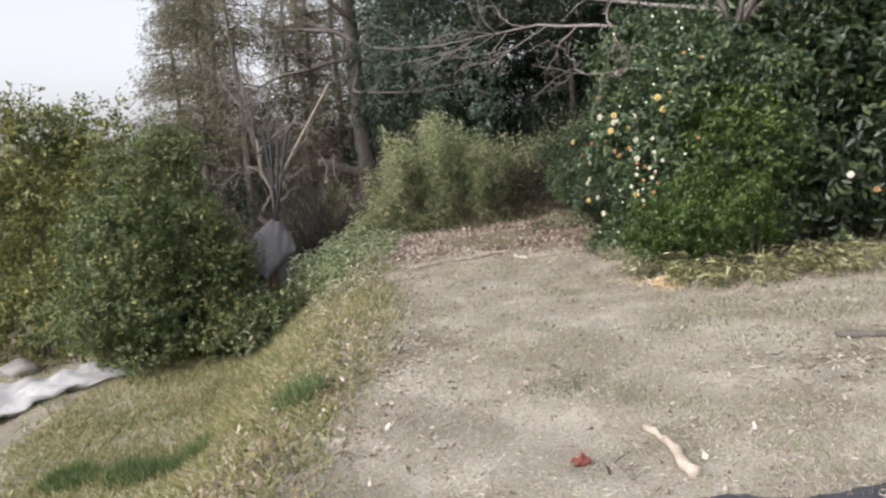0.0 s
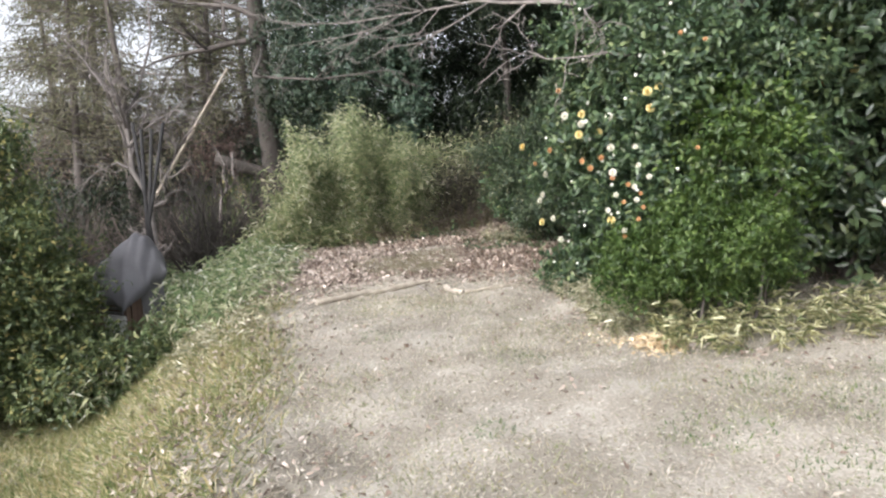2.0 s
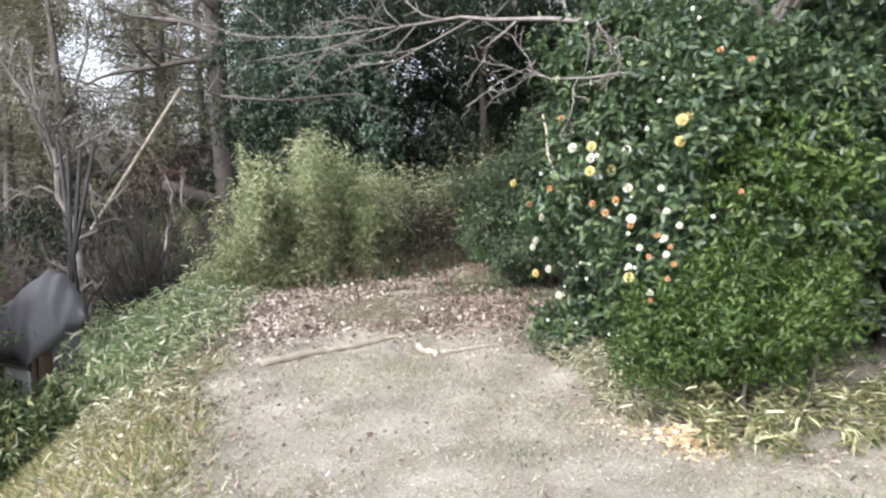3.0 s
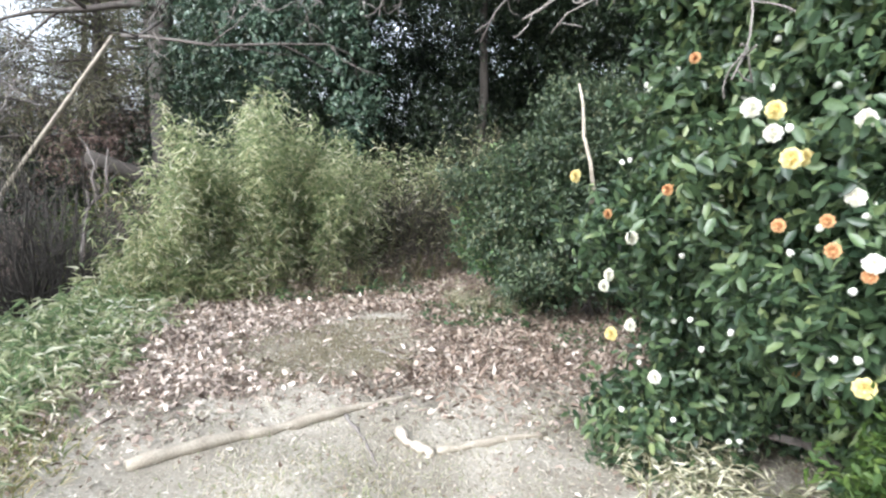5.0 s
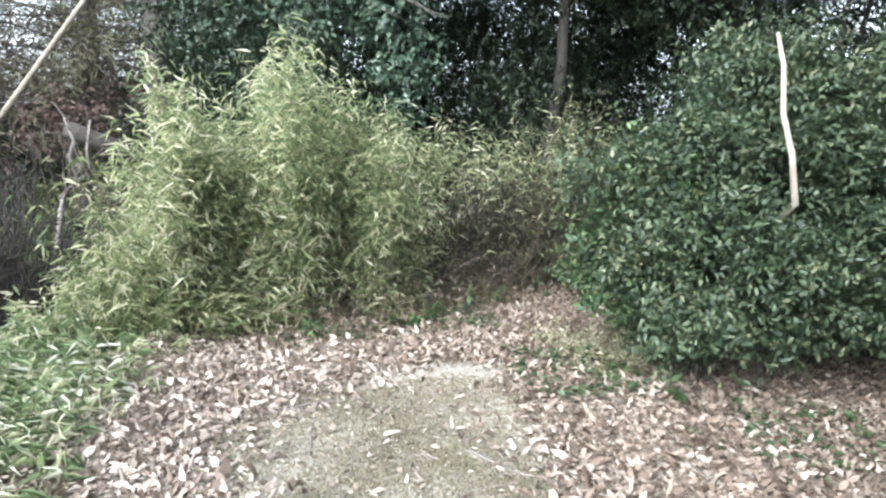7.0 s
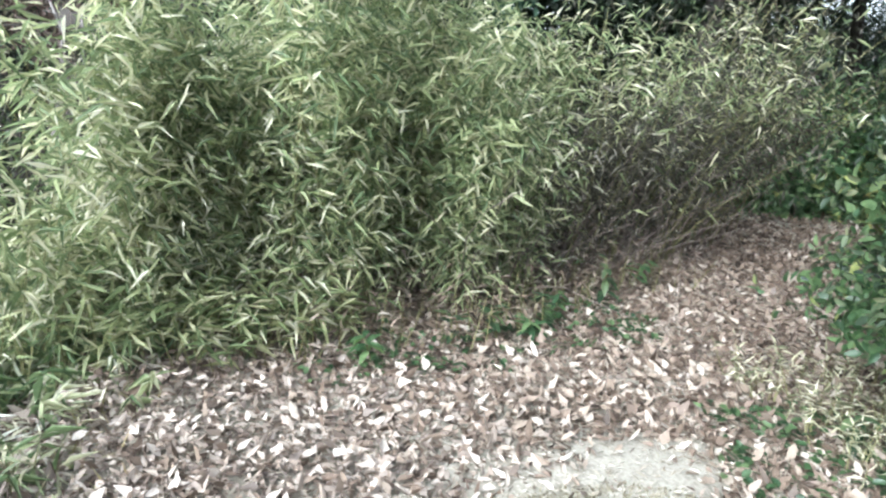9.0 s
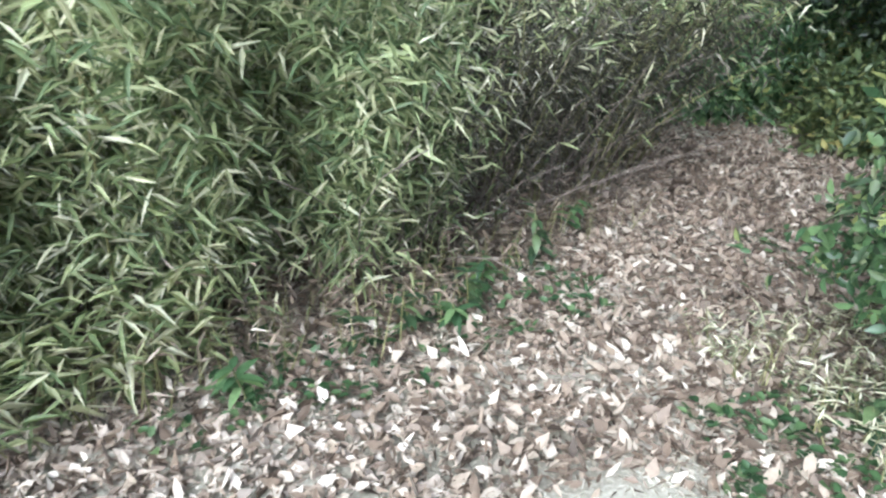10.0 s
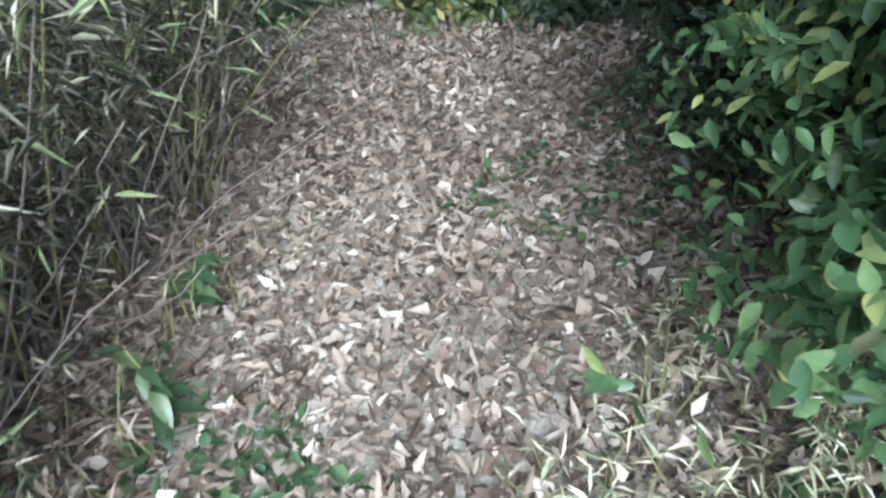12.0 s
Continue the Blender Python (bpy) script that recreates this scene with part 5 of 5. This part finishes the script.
# ---- the box under a tarpaulin below the bank ----
def covered_box():
    """A box with one corner forward under a tarpaulin that is pulled up over a heap and hangs down in points."""
    x, y, z = spot(-2.95, 10.75)
    ob = thing("covered_box", (x, y, z), "white-sided wooden box under a draped grey tarpaulin", "covered box")
    front, right, back, left = (np.array(c) for c in ((0.1, -0.44, 0.78), (0.58, 0.0, 1.19), (0.3, 0.5, 1.3), (-0.62, 0.1, 0.98)))
    bm = bmesh.new()
    low = [bm.verts.new((c[0] * 0.8, c[1] * 0.8 + 0.02, -0.06)) for c in (front, right, back, left)]
    top = [bm.verts.new((c[0] * 0.8, c[1] * 0.8 + 0.02, c[2] + 0.02)) for c in (front, right, back, left)]
    bm.faces.new(low[::-1])
    bm.faces.new(top)
    for k in range(4):
        bm.faces.new((low[k], low[(k + 1) % 4], top[(k + 1) % 4], top[k]))
    bmesh.ops.bevel(bm, geom=bm.edges[:], offset=0.012, segments=2)
    part("body", bm, MAT["plank"], ob)

    def on_side(a, b, along, up, out, w, h, deep, turn=0.0):
        """The pose of a board on the side from corner a to corner b, standing out of it."""
        p, q = a * 0.8, b * 0.8
        way = math.atan2(q[1] - p[1], q[0] - p[0])
        c = p + (q - p) * along
        return pose(c[0] + math.sin(way) * out, c[1] + 0.02 - math.cos(way) * out, up, 0, turn, math.degrees(way)) @ Matrix.Diagonal((w, deep, h, 1))

    def board(name, material, label, *place):
        bm = bmesh.new()
        bmesh.ops.create_cube(bm, size=1, matrix=on_side(*place))
        bmesh.ops.bevel(bm, geom=bm.edges[:], offset=0.005, segments=1)
        return part(name, bm, MAT[material], ob, label)

    pan = board("panel", "panel_white", "weathered white panel", left, front, 0.76, 0.42, 0.02, 0.42, 0.5, 0.025)
    for along, up, w, h, turn in ((0.7, 0.5, 0.025, 0.12, 25), (0.78, 0.47, 0.035, 0.1, -40), (0.86, 0.5, 0.025, 0.14, 10), (0.75, 0.56, 0.1, 0.022, 12), (0.81, 0.4, 0.06, 0.02, -20)):
        bm = bmesh.new()
        bmesh.ops.create_cube(bm, size=1, matrix=on_side(left, front, along, up, 0.036, w, h, 0.005, turn))
        part("smudged_mark", bm, MAT["smudge"], pan, "dark smudged mark")
    for up in (0.7, 0.76):
        board("rail", "tarp", "dark grey rail", left, front, 0.6, up, 0.025, 0.6, 0.03, 0.03)
    for along in (0.03, 0.16):
        board("post", "plank", "reddish-brown weathered post", front, right, along, 0.4, 0.03, 0.05, 0.86, 0.04, 3)
    board("side_sheet", "tarp", "grey sheet hanging on the side", front, right, 0.72, 0.82, 0.02, 0.3, 0.5, 0.012)
    n = 34
    u, v = np.meshgrid(np.linspace(0, 1, n), np.linspace(0, 1, n), indexing="ij")
    grid = (1 - u)[..., None] * ((1 - v)[..., None] * front + v[..., None] * left) + u[..., None] * ((1 - v)[..., None] * right + v[..., None] * back)
    rise = (1 - (2 * u - 1) ** 2) ** 0.8 * (1 - (2 * v - 1) ** 2) ** 0.8
    edge = np.minimum(np.minimum(u, 1 - u), np.minimum(v, 1 - v))
    grid[..., 2] += 0.46 * rise + 0.1 * np.exp(-(((u - 0.72) / 0.22) ** 2 + ((v - 0.5) / 0.25) ** 2)) - 0.05 * np.exp(-edge / 0.04)
    grid[..., 2] += 0.016 * np.sin(u * 13 + v * 7) * (1 - rise) + 0.014 * np.sin((u - v) * 21) + 0.008 * np.sin(u * 31 - v * 23)
    grid[..., :2] += (0.018 * np.sin(u * 17 + v * 11) * (1 - rise))[..., None]
    i, j = np.meshgrid(np.arange(n - 1), np.arange(n - 1), indexing="ij")
    q = (i * n + j).ravel()
    sheet = part("tarpaulin", raw_mesh("tarpaulin", grid.reshape(-1, 3), np.stack([q, q + n, q + n + 1, q + 1], -1), True), MAT["tarp"], ob, "grey wrinkled tarpaulin")
    thick = sheet.modifiers.new("thick", "SOLIDIFY")
    thick.thickness = 0.006
    return ob


covered_box()


# ---- loose things on the ground ----
def rumpled(name, label, category, place, sx, sy, turn, material, seed, lift=0.05, thick=0.006, rag=0.15):
    """A crumpled sheet lying on the ground with a ragged outline."""
    rng = np.random.default_rng(seed)
    n = 26
    u, v = np.meshgrid(np.linspace(-1, 1, n), np.linspace(-1, 1, n), indexing="ij")
    ph = rng.uniform(0, 6, 6)
    x = u * sx * (1 + rag * np.sin(v * 5 + ph[0])) + rag * sx * np.sin(v * 2.5 + ph[1])
    y = v * sy * (1 + rag * np.sin(u * 6 + ph[2]))
    c, s = math.cos(radians(turn)), math.sin(radians(turn))
    wx, wy = place[0] + x * c - y * s, place[1] + x * s + y * c
    z = height(wx, wy) + 0.012 + lift * (0.5 + 0.5 * np.sin(u * 5 + v * 3 + ph[3]) * np.sin(v * 6 + ph[4])) * (1.2 - np.maximum(np.abs(u), np.abs(v))) + 0.25 * lift * np.sin(u * 17 + v * 13) * np.sin(v * 11 - u * 7)
    base = np.array([place[0], place[1], float(height(place[0], place[1]))])
    verts = np.stack([wx, wy, z], -1).reshape(-1, 3) - base
    i, j = np.meshgrid(np.arange(n - 1), np.arange(n - 1), indexing="ij")
    q = (i * n + j).ravel()
    ob = part(name, raw_mesh(name, verts, np.stack([q, q + n, q + n + 1, q + 1], -1), True), MAT[material])
    ob.location = base
    m = ob.modifiers.new("thick", "SOLIDIFY")
    m.thickness = thick
    return tagged(ob, label, category)


def stone(place, r, seed, label="weathered grey stone half sunk in the ground"):
    rng = np.random.default_rng(seed)
    bm = bmesh.new()
    bmesh.ops.create_icosphere(bm, subdivisions=3, radius=1)
    for v in bm.verts:
        k = 1 + 0.28 * noise.noise(v.co * 1.3 + Vector((seed, 0, 0))) + 0.08 * noise.noise(v.co * 4 + Vector((0, seed, 0)))
        v.co = Vector((v.co.x * r[0], v.co.y * r[1], v.co.z * r[2])) * k
    for f in bm.faces:
        f.smooth = True
    ob = part("stone", bm, MAT["stone"])
    ob.location = (place[0], place[1], float(height(place[0], place[1])) + r[2] * 0.25)
    ob.rotation_euler.z = rng.uniform(0, 6)
    return tagged(ob, label, "stone", "stones below the bank")


def stick(name, label, category, pts, r0, r1, material, seed, group="", sides=8, knots=0.15):
    """A fallen branch that lies on the ground along pts (x, y)."""
    rng = np.random.default_rng(seed)
    p = np.array(pts, float)
    t = np.linspace(0, len(p) - 1, max(8, 4 * len(p)))
    k = np.minimum(t.astype(int), len(p) - 2)
    xy = p[k] + (p[k + 1] - p[k]) * (t - k)[:, None] + rng.normal(0, r0 * 0.3, (len(t), 2))
    rad = np.linspace(r0, r1, len(t)) * (1 + rng.normal(0, knots, len(t)))
    q = on_ground(xy, 0.0) + np.column_stack([np.zeros((len(t), 2)), rad * 0.7])
    base = q[0].copy()
    ob = part(name, tube_mesh(name, [(q - base, rad)], sides), MAT[material])
    ob.location = base
    return tagged(ob, label, category, group)


rumpled("plastic_sheet", "crumpled white plastic sheet on the slope's foot", "sheet", (-5.2, 8.0), 1.6, 0.5, 58, "sheet_white", 91, 0.3)
rumpled("dark_sheet", "dark grey cloth lying flat on the dry grass", "cloth", (1.12, 2.36), 0.55, 0.14, -4, "dark_cloth", 92, 0.04)
for k, (x, y, r) in enumerate(((-6.2, 9.2, 0.28), (-4.9, 8.9, 0.22), (-4.5, 8.55, 0.16), (-5.9, 7.6, 0.35), (-5.0, 9.3, 0.3), (-6.8, 8.6, 0.3))):
    stone((x, y), (r, r * 0.8, r * 0.55), 93 + k)
stick("fallen_log", "long pale weathered log across the lawn's end", "log", [(-0.41, 8.97), (0.1, 9.25), (0.51, 9.45), (1.19, 9.76)], 0.038, 0.024, "weathered_wood", 101)
stick("root_piece", "short bleached crooked piece of wood", "wood", [(1.0, 9.12), (1.05, 8.95), (1.14, 8.8)], 0.03, 0.022, "dead_wood", 102)
stick("fallen_log", "half-buried bleached branch on bare ground", "log", [(1.15, 8.85), (1.5, 8.9), (1.85, 8.98)], 0.026, 0.014, "weathered_wood", 103)
stick("twig", "thin dry fallen twig", "twig", [(0.72, 9.5), (0.8, 9.1), (0.84, 8.75)], 0.012, 0.005, "pale_bark", 104, "twigs on the ground", 5)
stick("twig", "thin dry fallen twig", "twig", [(1.05, 10.95), (1.25, 10.75), (1.5, 10.55)], 0.01, 0.005, "pale_bark", 105, "twigs on the ground", 5)
stick("twig", "thin dry fallen twig", "twig", [(1.1, 9.95), (1.2, 9.6)], 0.01, 0.005, "pale_bark", 106, "twigs on the ground", 5)
stick("twig", "thin dry fallen twig", "twig", [(0.1, 11.6), (0.45, 11.75), (0.6, 11.7)], 0.01, 0.005, "pale_bark", 107, "twigs on the ground", 5)
stick("twig", "thin dry fallen twig", "twig", [(0.25, 11.0), (0.3, 11.7)], 0.008, 0.004, "pale_bark", 108, "twigs on the ground", 5)
stick("twig", "thin straw stalk on fallen leaves", "twig", [(1.95, 13.75), (2.35, 13.4), (2.75, 13.1)], 0.006, 0.003, "dead_wood", 109, "twigs on the ground", 5)
stick("twig", "thin straw stalk on fallen leaves", "twig", [(2.75, 13.35), (2.75, 13.0), (2.6, 12.8)], 0.007, 0.004, "dead_wood", 110, "twigs on the ground", 5)
stick("dark_log", "dark rotten log among dry twigs", "log", [(2.65, 4.4), (3.2, 4.2), (3.9, 4.0)], 0.028, 0.02, "bark", 111)
stick("bark_piece", "pale broken piece of dry wood on the grass", "wood", [(0.97, 3.25), (1.03, 3.0), (1.02, 2.75)], 0.018, 0.034, "dead_wood", 112)
stick("twig", "thin dry fallen twig", "twig", [(0.75, 2.75), (0.72, 2.95), (0.82, 3.05)], 0.008, 0.004, "pale_bark", 113, "twigs on the ground", 5)
rumpled("red_scrap", "small crumpled reddish scrap on the grass", "scrap", (0.57, 2.97), 0.04, 0.03, 20, "red_scrap", 114, 0.05, 0.004)
rumpled("yellow_bag", "pale yellow plastic bag lying in the bamboo grass", "bag", (-2.1, 14.85), 0.2, 0.15, 10, "yellow_bag", 115, 0.4, 0.004)

rng = np.random.default_rng(116)
n = 900
xy = np.column_stack([rng.normal(2.24, 0.09, n), rng.normal(6.55, 0.1, n)])
xy = np.concatenate([xy, np.column_stack([rng.normal(2.0, 0.12, 250), rng.normal(6.85, 0.12, 250)])])
n = len(xy)
a = rng.uniform(0, 6.3, n)
tagged(part("wood_chips", leaf_mesh("wood_chips", on_ground(xy, 0.0) + np.column_stack([np.zeros((n, 2)), rng.random(n) * 0.085 * np.exp(-((xy[:, 0] - 2.23) ** 2 + (xy[:, 1] - 6.55) ** 2) / 0.02)]),
     np.column_stack([np.cos(a), np.sin(a), rng.normal(0, 0.3, n)]), np.column_stack([rng.normal(0, 0.5, (n, 2)), np.ones(n)]), rng.uniform(0.025, 0.06, n), rng.uniform(0.012, 0.03, n)), MAT["chips"]), "small heap of pale yellow wood chips", "wood chips", kind="stuff")
rng = np.random.default_rng(117)
n = 500
xy = np.concatenate([np.column_stack([rng.normal(2.7, 0.5, n), rng.normal(4.0, 0.22, n)]), np.column_stack([rng.normal(-0.55, 0.2, 260), rng.normal(4.9, 0.35, 260)])])
n = len(xy)
a = rng.uniform(0, 6.3, n)
tagged(part("twig_scatter", leaf_mesh("twig_scatter", on_ground(xy, 0.012), np.column_stack([np.cos(a), np.sin(a), rng.normal(0.1, 0.25, n)]), np.column_stack([rng.normal(0, 0.5, (n, 2)), np.ones(n)]), rng.uniform(0.03, 0.11, n), rng.uniform(0.006, 0.02, n), shape="lance"), MAT["straw_bits"]), "scattered dry twigs and bark scraps", "debris", kind="stuff")

# ---- single leaves nearest the path ----
leaf_pieces("leaf", litter, MAT["dead_leaf_piece"], *LITTER_NEAR, bend=0.12)
leaf_pieces("leaf", THICKET_NEAR[0], MAT["bamboo_leaf"], *THICKET_NEAR[1:], shape="lance", bend=0.22)
